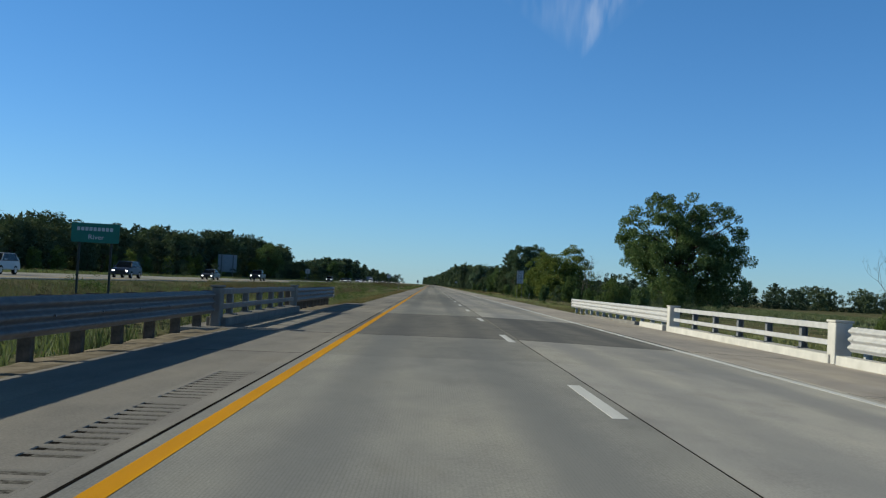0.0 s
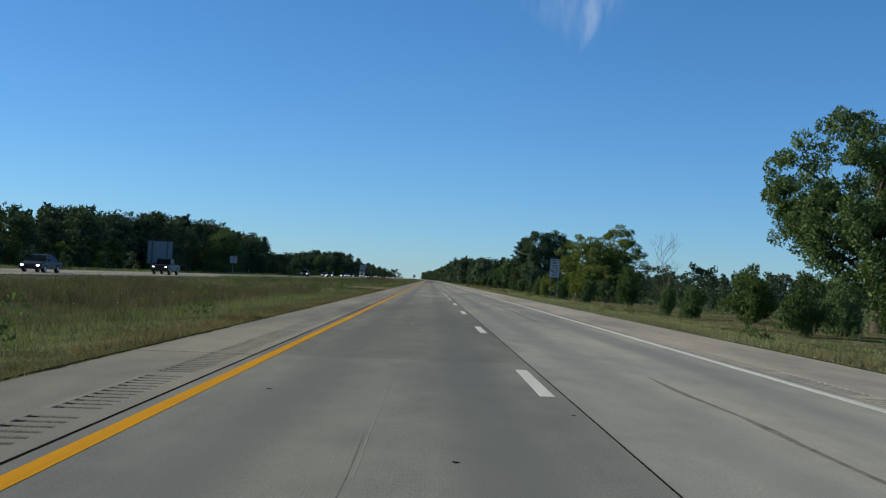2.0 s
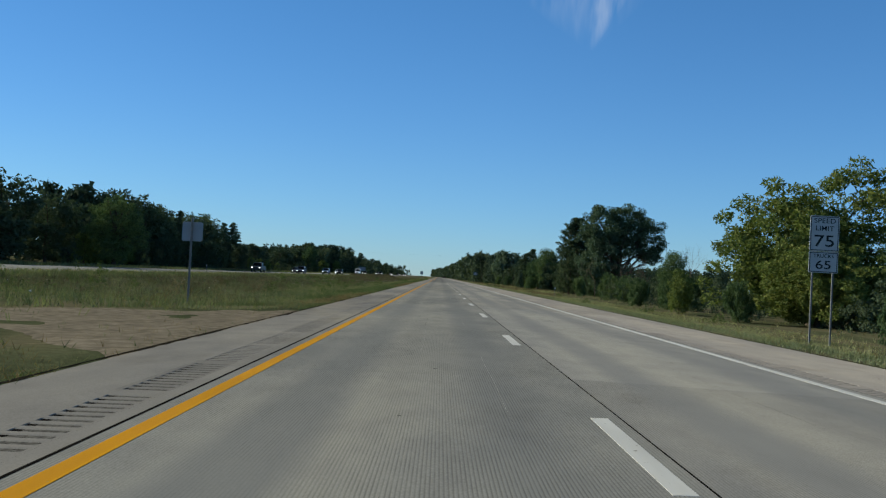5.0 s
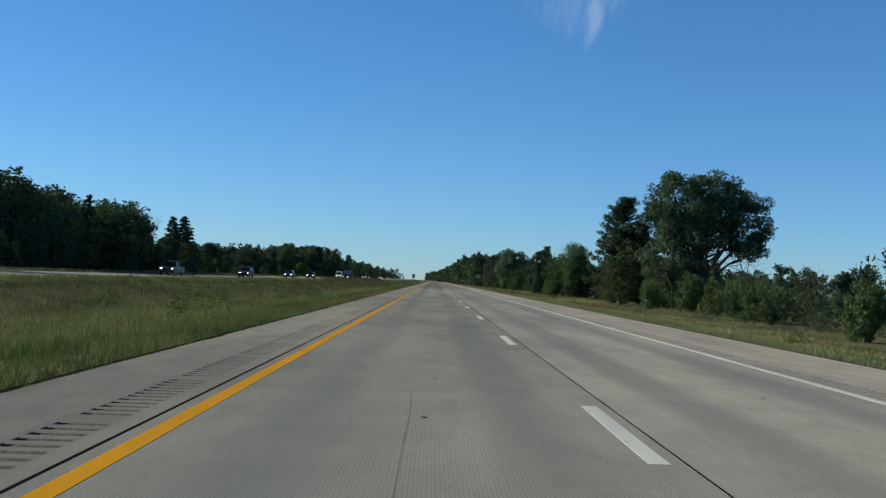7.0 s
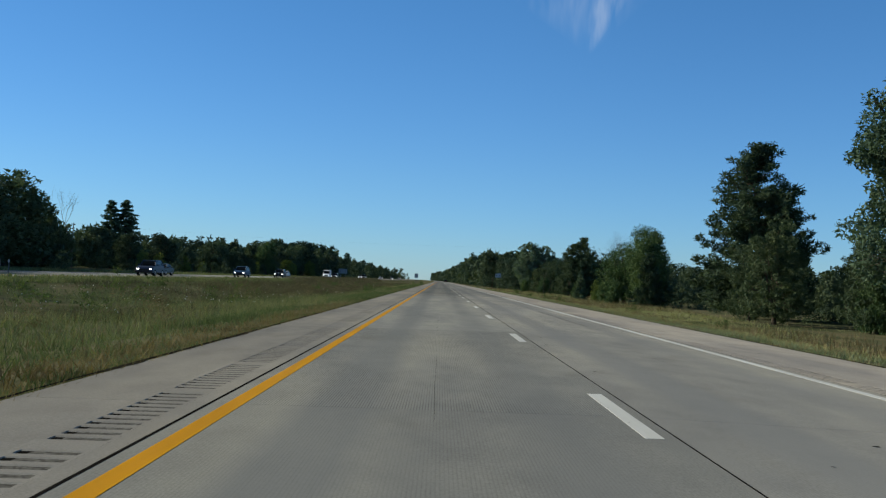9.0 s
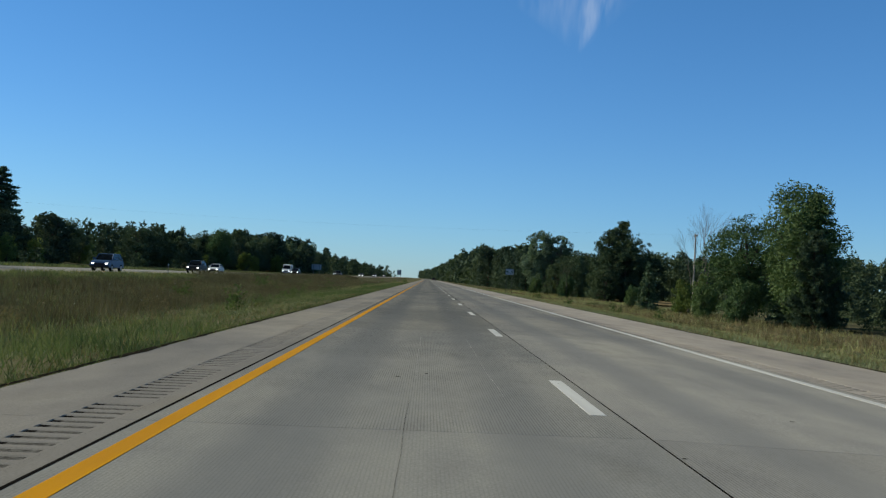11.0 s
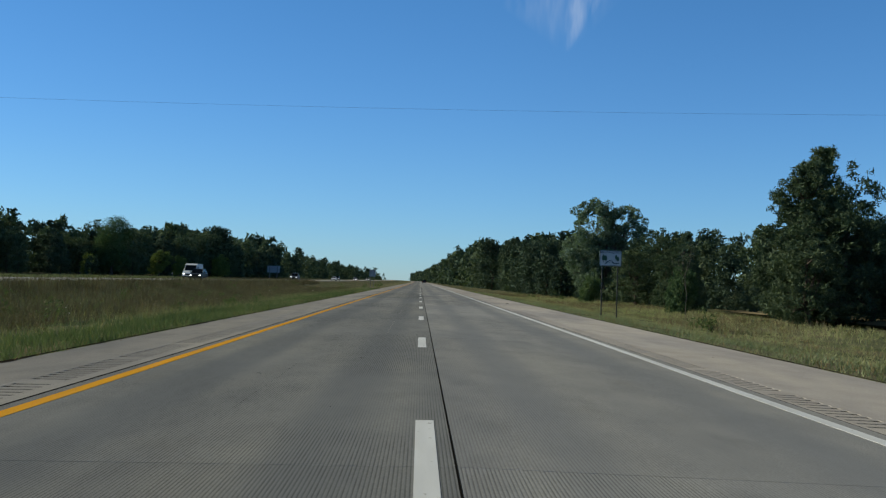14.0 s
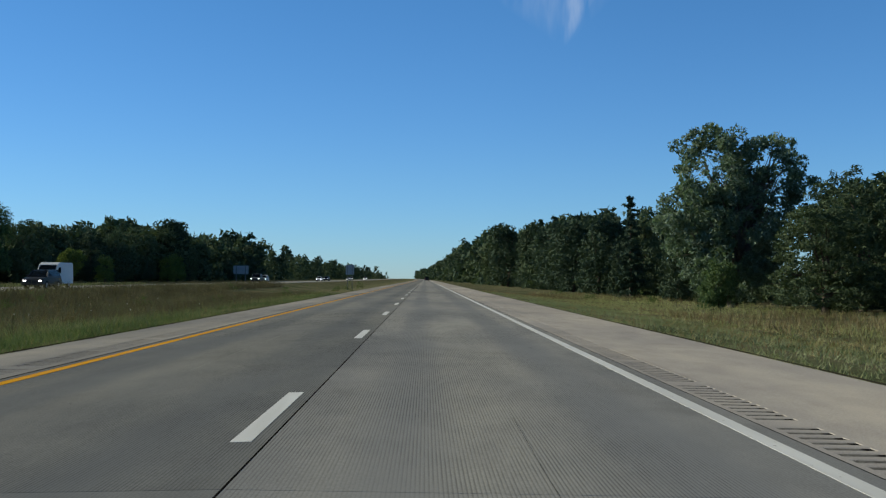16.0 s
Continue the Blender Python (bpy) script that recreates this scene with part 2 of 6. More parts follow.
# white of the right rails, with their sunlit brightness put into the colour
M_LITRAIL = plain("sunlit_white_rail_finish", (0.40, 0.40, 0.40), 0.6, 0, 0.15, 4, 0.1)
M_POSTWOOD = plain("weathered_post_wood", (0.10, 0.085, 0.07), 0.9, 0, 0.35, 9, 0.5)
M_STEEL = plain("dull_steel", (0.17, 0.175, 0.18), 0.6, 0.3, 0.15, 6)
M_BARK = plain("bark", (0.085, 0.07, 0.055), 0.95, 0, 0.45, 7, 0.8)
M_POLE = plain("weathered_pole_wood", (0.30, 0.285, 0.26), 0.9, 0, 0.3, 5, 0.4)
M_PALEBARK = plain("bleached_bark", (0.125, 0.115, 0.10), 0.95, 0, 0.35, 7, 0.6)
M_OAK = leaf("broad_leaf_green", (0.046, 0.0805, 0.0434), (0.0862, 0.1365, 0.0667), (0.1654, 0.2229, 0.1), 0.2)
M_YELLOWING = leaf("yellowing_leaf", (0.0713, 0.105, 0.0391), (0.1283, 0.1725, 0.0626), (0.2494, 0.2625, 0.094))
M_POPLAR = leaf("silvery_leaf", (0.0574, 0.0949, 0.066), (0.1229, 0.1725, 0.135), (0.2459, 0.3105, 0.2701))
M_NEEDLE = leaf("dark_needles", (0.0397, 0.0708, 0.0616), (0.0752, 0.1209, 0.0871), (0.1347, 0.1834, 0.116), 0.15)
M_PINE = leaf("pine_needles", (0.0346, 0.0573, 0.0432), (0.0668, 0.0977, 0.0634), (0.1212, 0.1536, 0.0906), 0.2)
M_WOODS = leaf("woodland_leaf", (0.0528, 0.0804, 0.0538), (0.0822, 0.1143, 0.0727), (0.1292, 0.1592, 0.1023), 0.15, 0.85, 0.25)
M_DARKWOODS = leaf("dark_woodland_leaf", (0.032, 0.053, 0.042), (0.054, 0.082, 0.060), (0.092, 0.122, 0.084), 0.12, 0.85, 0.25)
M_SHRUB = leaf("shrub_leaf", (0.045, 0.0725, 0.0348), (0.0938, 0.135, 0.0551), (0.1875, 0.225, 0.0812))
M_GRASS = leaf("meadow_grass", (0.0896, 0.1140, 0.0638), (0.1568, 0.1801, 0.1012), (0.2520, 0.2599, 0.1540), 0.25, 0.95, 0.3, spread=2.6)
M_LUSH = leaf("lush_grass", (0.0550, 0.0840, 0.0440), (0.0990, 0.1366, 0.0682), (0.1650, 0.1926, 0.1045), 0.25, 0.95, 0.3, spread=2.6)
M_TAN = leaf("dry_grass", (0.125, 0.094, 0.053), (0.215, 0.163, 0.094), (0.300, 0.236, 0.142), 0.2, 0.95, 0.25, spread=2.6)
M_SEED = leaf("brownish_seed_heads", (0.090, 0.078, 0.052), (0.142, 0.120, 0.080), (0.215, 0.180, 0.122), 0.2, 0.95, 0.25, spread=2.6)
M_MEADOW = leaf("pale_meadow_grass", (0.1343, 0.1491, 0.0822), (0.2247, 0.2286, 0.1325), (0.3402, 0.2974, 0.1767), 0.25, 0.95, 0.22, spread=2.6)
M_VERGE = leaf("yellow_green_verge_grass", (0.1731, 0.1956, 0.1084), (0.2542, 0.2738, 0.1599), (0.3354, 0.3466, 0.2101), 0.25, 0.95, 0.22, spread=2.6)


def ground_mat():
    m, nt, b = mat("meadow_ground", 1.0)
    b.inputs["Specular IOR Level"].default_value = 0.0
    big = ramp(nt, world_noise(nt, 0.22, 6, (1, 0.5, 1)), [(0.36, (0.070, 0.082, 0.044)), (0.46, (0.118, 0.126, 0.070)), (0.56, (0.160, 0.142, 0.088)), (0.66, (0.085, 0.098, 0.052))])
    fine = ramp(nt, world_noise(nt, 5, 8), [(0.3, (0.75,) * 3), (0.7, (1.12,) * 3)])
    nt.links.new(mix(nt, 1.0, big, fine, "MULTIPLY"), b.inputs["Base Color"])
    bump(nt, b, world_noise(nt, 9, 6), 0.6, 0.05)
    return m


M_GROUND = ground_mat()
M_GRAVEL = plain("dirt_and_gravel", (0.200, 0.172, 0.132), 0.95, 0, 0.35, 4, 0.6)
M_CROP = plain("ripe_crop", (0.255, 0.200, 0.111), 0.95, 0, 0.3, 0.6, 0.6)
M_OPP = concrete("far_carriageway_concrete", (0.320, 0.308, 0.280), tined=False)

# ---- building helpers ----
def mesh_of(name, verts, faces, material, smooth=False):
    me = bpy.data.meshes.new(name)
    me.from_pydata([tuple(v) for v in verts], [], faces)
    me.materials.append(material)
    if smooth:
        me.polygons.foreach_set("use_smooth", [True] * len(me.polygons))
    return me


def quads(name, corners, material, per=4):
    """A mesh of many loose faces from an array (n, per, 3)."""
    n = len(corners)
    me = bpy.data.meshes.new(name)
    me.vertices.add(n * per)
    me.loops.add(n * per)
    me.polygons.add(n)
    me.vertices.foreach_set("co", np.asarray(corners, np.float32).ravel())
    me.loops.foreach_set("vertex_index", np.arange(n * per, dtype=np.int32))
    me.polygons.foreach_set("loop_start", np.arange(0, n * per, per, dtype=np.int32))
    me.update(calc_edges=True)
    me.materials.append(material)
    return me


def under(ob, parent):
    ob.parent = parent
    return ob


def part(name, me, parent, label="", at=(0, 0, 0)):
    ob = under(new(name, me), parent)
    ob.location = at
    if label:
        tagged(ob, label)
    return ob


def boxes(name, items, material, bevel=0.0):
    """One mesh of boxes (x0, x1, y0, y1, z0, z1), edges bevelled."""
    bm = bmesh.new()
    for x0, x1, y0, y1, z0, z1 in items:
        bmesh.ops.create_cube(bm, size=1, matrix=Matrix.Translation(((x0 + x1) / 2, (y0 + y1) / 2, (z0 + z1) / 2)) @ Matrix.Diagonal((x1 - x0, y1 - y0, z1 - z0, 1)))
    if bevel:
        bmesh.ops.bevel(bm, geom=bm.edges[:], offset=bevel, segments=2, affect="EDGES", profile=0.5)
    return bm_mesh(name, bm, material)


def bm_mesh(name, bm, material):
    me = bpy.data.meshes.new(name)
    bmesh.ops.recalc_face_normals(bm, faces=bm.faces[:])
    bm.to_mesh(me)
    bm.free()
    me.materials.append(material)
    return me


def rod(name, r, length, material, sides=10, axis="z", r2=None):
    """A capped round bar from the origin along an axis."""
    bm = bmesh.new()
    m = Matrix.Translation((0, 0, length / 2))
    bmesh.ops.create_cone(bm, cap_ends=True, segments=sides, radius1=r, radius2=r if r2 is None else r2, depth=length, matrix=m)
    turn = {"z": Matrix.Identity(4), "y": pose(0, 0, 0, -90), "x": pose(0, 0, 0, 0, 90)}[axis]
    bmesh.ops.transform(bm, matrix=turn, verts=bm.verts[:])
    return bm_mesh(name, bm, material)


CROWN, CENTRE = 0.0159, 3.67


def road_z(x):
    return -CROWN * abs(x - CENTRE)


def bend(y):
    """The road and all along it veer gently left far ahead."""
    return -16 * (max(0.0, y - 800) / 1500) ** 2


def stations(y0, y1):
    """Cross-sections from y0 to y1, closer together where the road bends."""
    return [y0] + [v for v in (800 + 60 * k for k in range(41)) if y0 < v < y1] + [y1]


def ribbon(name, outline, y0, y1, material):
    """A closed outline of (x, height above the road) carried along the road from y0 to y1, capped."""
    ys_, n = stations(y0, y1), len(outline)
    v = [(x + bend(y), y, road_z(x) + z) for y in ys_ for x, z in outline]
    f = [(j * n + i, j * n + (i + 1) % n, (j + 1) * n + (i + 1) % n, (j + 1) * n + i) for j in range(len(ys_) - 1) for i in range(n)]
    f += [tuple(range(n))[::-1], tuple(range(len(v) - n, len(v)))]
    bm = bmesh.new()
    bv = [bm.verts.new(q) for q in v]
    for q in f:
        bm.faces.new([bv[i] for i in q])
    return bm_mesh(name, bm, material)


def smooth_step(a, b, v):
    u = min(1, max(0, (v - a) / (b - a)))
    return u * u * (3 - 2 * u)


PROFILE = [(-4000, 0.5), (-75, 0.2), (-45, -0.1), (-39.5, -0.02), (-24.6, -0.02), (-20, -0.55), (-13.5, -1.15), (-7.5, -0.75), (-3.2, -0.24),
           (-1.97, -0.15), (-1.75, -0.34), (10.0, -0.34), (10.22, -0.17), (11.7, -0.26), (15, -0.65), (19, -0.95), (30, -1.0), (60, -0.9), (4000, -0.5)]


def ground_z(x, y):
    z = float(np.interp(x, [p[0] for p in PROFILE], [p[1] for p in PROFILE]))
    if -26 < x < -1.7:                                   # the level crossing in the median
        k = smooth_step(150, 160, y) * (1 - smooth_step(184, 191, y))
        z += (max(z, -0.16) - z) * k
    if x < -2.2 or x > 10.5:                             # the creek under the bridge
        k = smooth_step(20, 25, y) * (1 - smooth_step(35, 40, y))
        z -= 1.6 * k * (1 if x < -3.4 or x > 11.5 else 0)
        if not -40 < x < -24:
            z += 0.10 * noise.noise((x * 0.25, y * 0.2, 0)) + 0.05 * noise.noise((x * 0.9, y * 0.8, 3))
    return z


# ---- ground ----
xs = [-4000, -1500, -600, -250, -140, -100, -75, -60, -52, -45, -41, -39.5, -24.6, -23, -20, -18, -16, -13.5, -11, -9, -7.5, -6, -4.8, -4, -3.3, -2.6, -2.2,
      -1.97, -1.75, 4, 10.0, 10.22, 10.6, 11, 11.7, 12.5, 14, 15, 17, 19, 22, 26, 30, 36, 44, 60, 90, 140, 250, 600, 1500, 4000]
ys = [-1500, -500, -120] + list(range(-60, 660, 4)) + [680, 720, 780, 860, 960, 1100, 1400, 2000, 3000, 4400]
verts = [(x + bend(y), y, ground_z(x, y)) for y in ys for x in xs]
nx = len(xs)
faces = [(j * nx + i, j * nx + i + 1, (j + 1) * nx + i + 1, (j + 1) * nx + i) for j in range(len(ys) - 1) for i in range(nx - 1)]
ground = tagged(new("ground", mesh_of("ground", verts, faces, M_GROUND, True)), "uneven roadside meadow of green and dry grass", "ground", kind="structure")

# ---- carriageway ----
road = tagged(new("road"), "worn pale concrete carriageway of two lanes", "road", kind="structure")
SLAB = 14.6
JOINT0 = 483.7 - 34 * SLAB                               # first joint
Y_END = 3200.0


def slab_mesh(name, x0, x1, y0, y1, material, drop=0.28, e=0.0006):
    """A paving slab that follows the crossfall, with eased arrises."""
    v, f = [], []
    for z_off, ins in ((0, e), (-e, 0), (-drop, 0)):
        for x, y in ((x0 + ins, y0 + ins), (x1 - ins, y0 + ins), (x1 - ins, y1 - ins), (x0 + ins, y1 - ins)):
            v.append((x, y, road_z(x) + z_off))
    f.append((0, 1, 2, 3))
    for k in (0, 4):
        for i in range(4):
            j = (i + 1) % 4
            f.append((k + i, k + 4 + i, k + 4 + j, k + j))
    return mesh_of(name, v, f, material)


def rumble_mesh(name, x0, x1, g0, g1, length, n, material, outer):
    """A milled strip from x0 to x1: n cross grooves between g0 and g1, then a plain stretch."""
    cut = [g0, g0 + 0.01, g0 + 0.085, g1 - 0.01, g1] if outer < 0 else [g0, g0 + 0.01, g1 - 0.085, g1 - 0.01, g1]
    xc = [x0] + cut + [x1]
    prof = [(0.0, 0)]
    pitch = 0.245
    for i in range(n):
        y = 0.02 + i * pitch
        prof += [(y, 0), (y + 0.012, 1), (y + 0.125, 1), (y + 0.15, 0)]
    prof.append((length, 0))
    v, f = [], []
    for y, d in prof:
        for i, x in enumerate(xc):
            v.append((x, y, road_z(x) - (0.006 * d if 1 < i < 5 else 0)))
    m = len(xc)
    for j in range(len(prof) - 1):
        for i in range(m - 1):
            f.append((j * m + i, j * m + i + 1, (j + 1) * m + i + 1, (j + 1) * m + i))
    me = mesh_of(name, v, f, material)
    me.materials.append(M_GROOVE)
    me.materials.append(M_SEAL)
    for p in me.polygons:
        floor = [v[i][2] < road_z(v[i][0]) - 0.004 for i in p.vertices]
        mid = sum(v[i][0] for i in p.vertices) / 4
        # outer groove ends go black: the end wall's shadow put into colour
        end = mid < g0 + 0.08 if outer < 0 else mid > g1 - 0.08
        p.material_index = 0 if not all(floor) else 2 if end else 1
    return me


GAP = 0.008
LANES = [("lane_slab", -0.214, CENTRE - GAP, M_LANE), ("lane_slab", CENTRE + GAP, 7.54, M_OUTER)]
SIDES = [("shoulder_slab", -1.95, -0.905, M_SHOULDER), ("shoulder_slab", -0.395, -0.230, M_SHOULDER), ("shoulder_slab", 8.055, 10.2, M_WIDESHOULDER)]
DECK0, DECK1 = 23.0, 38.8
first, last = -3, 45
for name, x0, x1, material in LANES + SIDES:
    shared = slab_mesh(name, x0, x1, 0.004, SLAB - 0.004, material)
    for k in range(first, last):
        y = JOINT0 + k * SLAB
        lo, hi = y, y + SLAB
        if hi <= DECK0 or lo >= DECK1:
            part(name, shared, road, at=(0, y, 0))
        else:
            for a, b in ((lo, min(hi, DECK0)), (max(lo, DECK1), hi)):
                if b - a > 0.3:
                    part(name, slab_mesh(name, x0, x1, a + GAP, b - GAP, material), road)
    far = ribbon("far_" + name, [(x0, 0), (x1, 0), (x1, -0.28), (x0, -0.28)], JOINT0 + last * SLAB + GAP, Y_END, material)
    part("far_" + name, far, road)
part("deck_slab", slab_mesh("deck_slab", -0.214, CENTRE - GAP, DECK0 + GAP, DECK1 - GAP, M_DECK, 0.5), road)
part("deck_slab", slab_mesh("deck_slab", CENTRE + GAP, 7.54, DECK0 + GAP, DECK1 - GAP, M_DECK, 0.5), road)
part("deck_slab", slab_mesh("deck_slab", -3.9, -0.230, DECK0 + GAP, DECK1 - GAP, M_SHOULDER, 0.5), road)
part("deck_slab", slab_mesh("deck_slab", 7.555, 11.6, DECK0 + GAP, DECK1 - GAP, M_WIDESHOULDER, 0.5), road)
part("approach_slab", slab_mesh("approach_slab", -2.75, -1.96, -45, DECK0 - GAP, M_SHOULDER, 0.4), road)
part("approach_slab", slab_mesh("approach_slab", -2.7, -1.96, DECK1 + GAP, 54, M_SHOULDER, 0.4), road)
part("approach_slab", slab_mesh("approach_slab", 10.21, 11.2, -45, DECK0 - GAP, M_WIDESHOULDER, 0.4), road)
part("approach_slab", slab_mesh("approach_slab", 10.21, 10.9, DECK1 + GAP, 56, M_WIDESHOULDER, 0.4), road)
part("joint_sealant", ribbon("joint_sealant", [(-1.85, -0.014), (CENTRE, -0.014), (10.1, -0.014), (10.1, -0.03), (CENTRE, -0.03), (-1.85, -0.03)], -60, Y_END, M_SEAL), road)
RUMBLE = 3.256
for x0, x1, g0, g1, outer, phase in ((-0.905, -0.395, -0.835, -0.425, -1, 277.10 - 88 * RUMBLE), (7.555, 8.055, 7.62, 7.99, 1, 486.85 - 152 * RUMBLE)):
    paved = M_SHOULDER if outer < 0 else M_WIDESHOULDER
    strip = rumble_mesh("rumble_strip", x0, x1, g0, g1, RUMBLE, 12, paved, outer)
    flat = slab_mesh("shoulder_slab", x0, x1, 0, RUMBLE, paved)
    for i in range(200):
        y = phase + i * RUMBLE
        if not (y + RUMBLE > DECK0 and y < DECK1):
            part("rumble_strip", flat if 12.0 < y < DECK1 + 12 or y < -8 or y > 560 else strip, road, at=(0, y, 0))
    k0, k1 = math.floor((DECK0 - phase) / RUMBLE), math.ceil((DECK1 - phase) / RUMBLE)
    for a, b in ((phase + k0 * RUMBLE, DECK0), (DECK1, phase + k1 * RUMBLE)):
        part("shoulder_slab", slab_mesh("shoulder_slab", x0, x1, a, b, paved), road)
    part("far_shoulder_slab", ribbon("far_shoulder_slab", [(x0, 0), (x1, 0), (x1, -0.28), (x0, -0.28)], phase + 200 * RUMBLE, Y_END, paved), road)

# painted lines, a few millimetres proud of the concrete
def line_mesh(name, xc, w, y0, y1, material, t=0.0025):
    return ribbon(name, [(xc - w / 2, t), (xc + w / 2, t), (xc + w / 2, -0.02), (xc - w / 2, -0.02)], y0, y1, material)


part("yellow_edge_line", line_mesh("yellow_edge_line", 0.000, 0.156, -60, Y_END, M_YELLOW), road, "solid yellow edge line")
part("white_edge_line", line_mesh("white_edge_line", 7.31, 0.15, -60, Y_END, M_WHITE), road, "solid white edge line")
part("joint_bead", line_mesh("joint_bead", CENTRE, 0.011, DECK1, Y_END, M_SEAL, 0.002), road, "dark sealant bead between the lanes")
part("joint_bead", line_mesh("joint_bead", CENTRE, 0.010, -60, DECK0, M_SEAL, 0.002), road, "dark sealant bead between the lanes")
part("joint_bead", line_mesh("joint_bead", -0.222, 0.030, -60, Y_END, M_SEAL, 0.002), road, "dark sealant bead along the shoulder")
for y in (DECK0, DECK1):
    part("joint_bead", ribbon("joint_bead", [(-1.95, 0.0015), (CENTRE, 0.0015), (10.2, 0.0015), (10.2, -0.02), (CENTRE, -0.02), (-1.95, -0.02)], y - 0.016, y + 0.016, M_SEAL), road, "dark open joint at the end of the bridge deck")
for k in range(first, last):
    y = JOINT0 + k * SLAB
    if DECK1 + 1 < y < 75 or y < DECK0 - 1:
        part("joint_bead", ribbon("joint_bead", [(-1.95, 0.0015), (-0.23, 0.0015), (-0.23, -0.02), (-1.95, -0.02)], y - 0.011, y + 0.011, M_SEAL), road)
dash = line_mesh("lane_dash", 3.48, 0.15, 0, 3.05, M_WHITE)
for k in range(-5, 62):
    part("lane_dash", dash, road, at=(0, 25.04 + 12.192 * k - 3.05, 0))

# hairline seams, skid marks and tar spots on the slabs
M_TYREMARK = plain("tyre_rubber_mark", (0.20, 0.195, 0.185), 0.9, 0, 0.25, 6)
M_SEAM = plain("pale_crack_filler", (0.46, 0.45, 0.42), 0.9, 0, 0.2, 6)
rs = random.Random(3)


def seam_mesh(name, x, y0, y1, w, material, wander=0.045):
    v, f = [], []
    n = max(4, int((y1 - y0) / 0.8))
    for i in range(n + 1):
        y = y0 + (y1 - y0) * i / n
        c = x + wander * noise.noise((x * 9, y * 0.35, 5)) + 0.004 * noise.noise((x * 3, y * 3.1, 8))
        k = w * (0.35 + 0.65 * abs(noise.noise((y * 0.9, x, 2)))) * (0.15 if i in (0, n) else 1)
        for s in (-0.5, 0.5):
            v.append((c + s * k, y, road_z(c + s * k) + 0.0022))
    for i in range(n):
        f.append((2 * i, 2 * i + 1, 2 * i + 3, 2 * i + 2))
    return mesh_of(name, v, f, material)


for x, material, w in ((1.78, M_SEAL, 0.004), (1.83, M_SEAM, 0.005), (2.72, M_SEAM, 0.005), (5.5, M_SEAL, 0.004)):
    y = 40.0
    while y < 520:
        ln = rs.uniform(2.5, 10)
        part("hairline_crack", seam_mesh("hairline_crack", x, y, y + ln, w, material), road)
        y += ln + rs.uniform(5, 30)
for k in range(12):                                       # short cross cracks
    y, x0 = rs.uniform(45, 510), rs.choice([0.1, 3.8])
    v, f = [], []
    for i in range(13):
        x = x0 + 3.4 * i / 12
        c = y + 0.05 * noise.noise((x * 1.3, y, 1))
        for s in (-0.5, 0.5):
            v.append((x, c + s * 0.007, road_z(x) + 0.0022))
    part("cross_crack", mesh_of("cross_crack", v, [(2 * i, 2 * i + 2, 2 * i + 3, 2 * i + 1) for i in range(12)], M_SEAL), road)
for x, y0, y1 in ((5.70, 92, 118), (6.25, 300, 316), (5.2, 66, 74)):
    part("skid_mark", seam_mesh("skid_mark", x, y0, y1, 0.15, M_TYREMARK, 0.10), road)
spots = []
for k in range(260):
    x, y, r = rs.uniform(0.3, 9.9), rs.uniform(45, 520), rs.uniform(0.012, 0.035)
    spots.append([(x + r * rs.uniform(0.6, 1.5) * math.cos(a), y + r * math.sin(a), road_z(x) + 0.003) for a in (0, 1.05, 2.1, 3.14, 4.2, 5.25)])
tagged(part("tar_spots", quads("tar_spots", np.array(spots), M_SEAL, 6), road), kind="stuff")
debris = tagged(new("tyre_scrap", boxes("tyre_scrap", [(-0.09, 0.06, -0.03, 0.03, 0, 0.02), (0.01, 0.12, -0.01, 0.05, 0.008, 0.03)], M_SEAL, 0.012)), "torn black scrap of tyre on the shoulder", "debris")
debris.location = (8.8, 480.8, road_z(8.8))

# ---- the other carriageway ----
far_road = tagged(new("opposite_road"), "pale concrete carriageway for oncoming traffic beyond the median", "road", kind="structure")
OPP_Z = 0.06


def strip(name, x0, x1, z, material, y0=-400, y1=Y_END, t=0.3):
    n = 40
    v, f = [], []
    for i in range(n + 1):
        y = y0 + (y1 - y0) * i / n
        v += [(x + bend(y), y, h) for x, h in ((x0, z - t), (x0, z), (x1, z), (x1, z - t))]
    for i in range(n):
        for j in range(3):
            a = i * 4 + j
            f.append((a, a + 1, a + 5, a + 4))
    return mesh_of(name, v, f, material)


part("pavement", strip("pavement", -39.2, -25.0, OPP_Z, M_OPP), far_road)
part("yellow_edge_line", strip("yellow_edge_line", -27.4, -27.2, OPP_Z + 0.005, M_YELLOW, t=0.02), far_road)
part("white_edge_line", strip("white_edge_line", -34.8, -34.6, OPP_Z + 0.005, M_WHITE, t=0.02), far_road)

# ---- trees ----
def tube(v, f, pts, radii, sides):
    """Adds a tapered limb along points to vertex and face lists."""
    base = len(v)
    for i, (p, r) in enumerate(zip(pts, radii)):
        d = (pts[min(i + 1, len(pts) - 1)] - pts[max(i - 1, 0)]).normalized()
        side = d.orthogonal().normalized()
        other = d.cross(side)
        for k in range(sides):
            a = 2 * math.pi * k / sides
            v.append(p + (side * math.cos(a) + other * math.sin(a)) * r)
    for i in range(len(pts) - 1):
        for k in range(sides):
            j = (k + 1) % sides
            f.append((base + i * sides + k, base + i * sides + j, base + (i + 1) * sides + j, base + (i + 1) * sides + k))


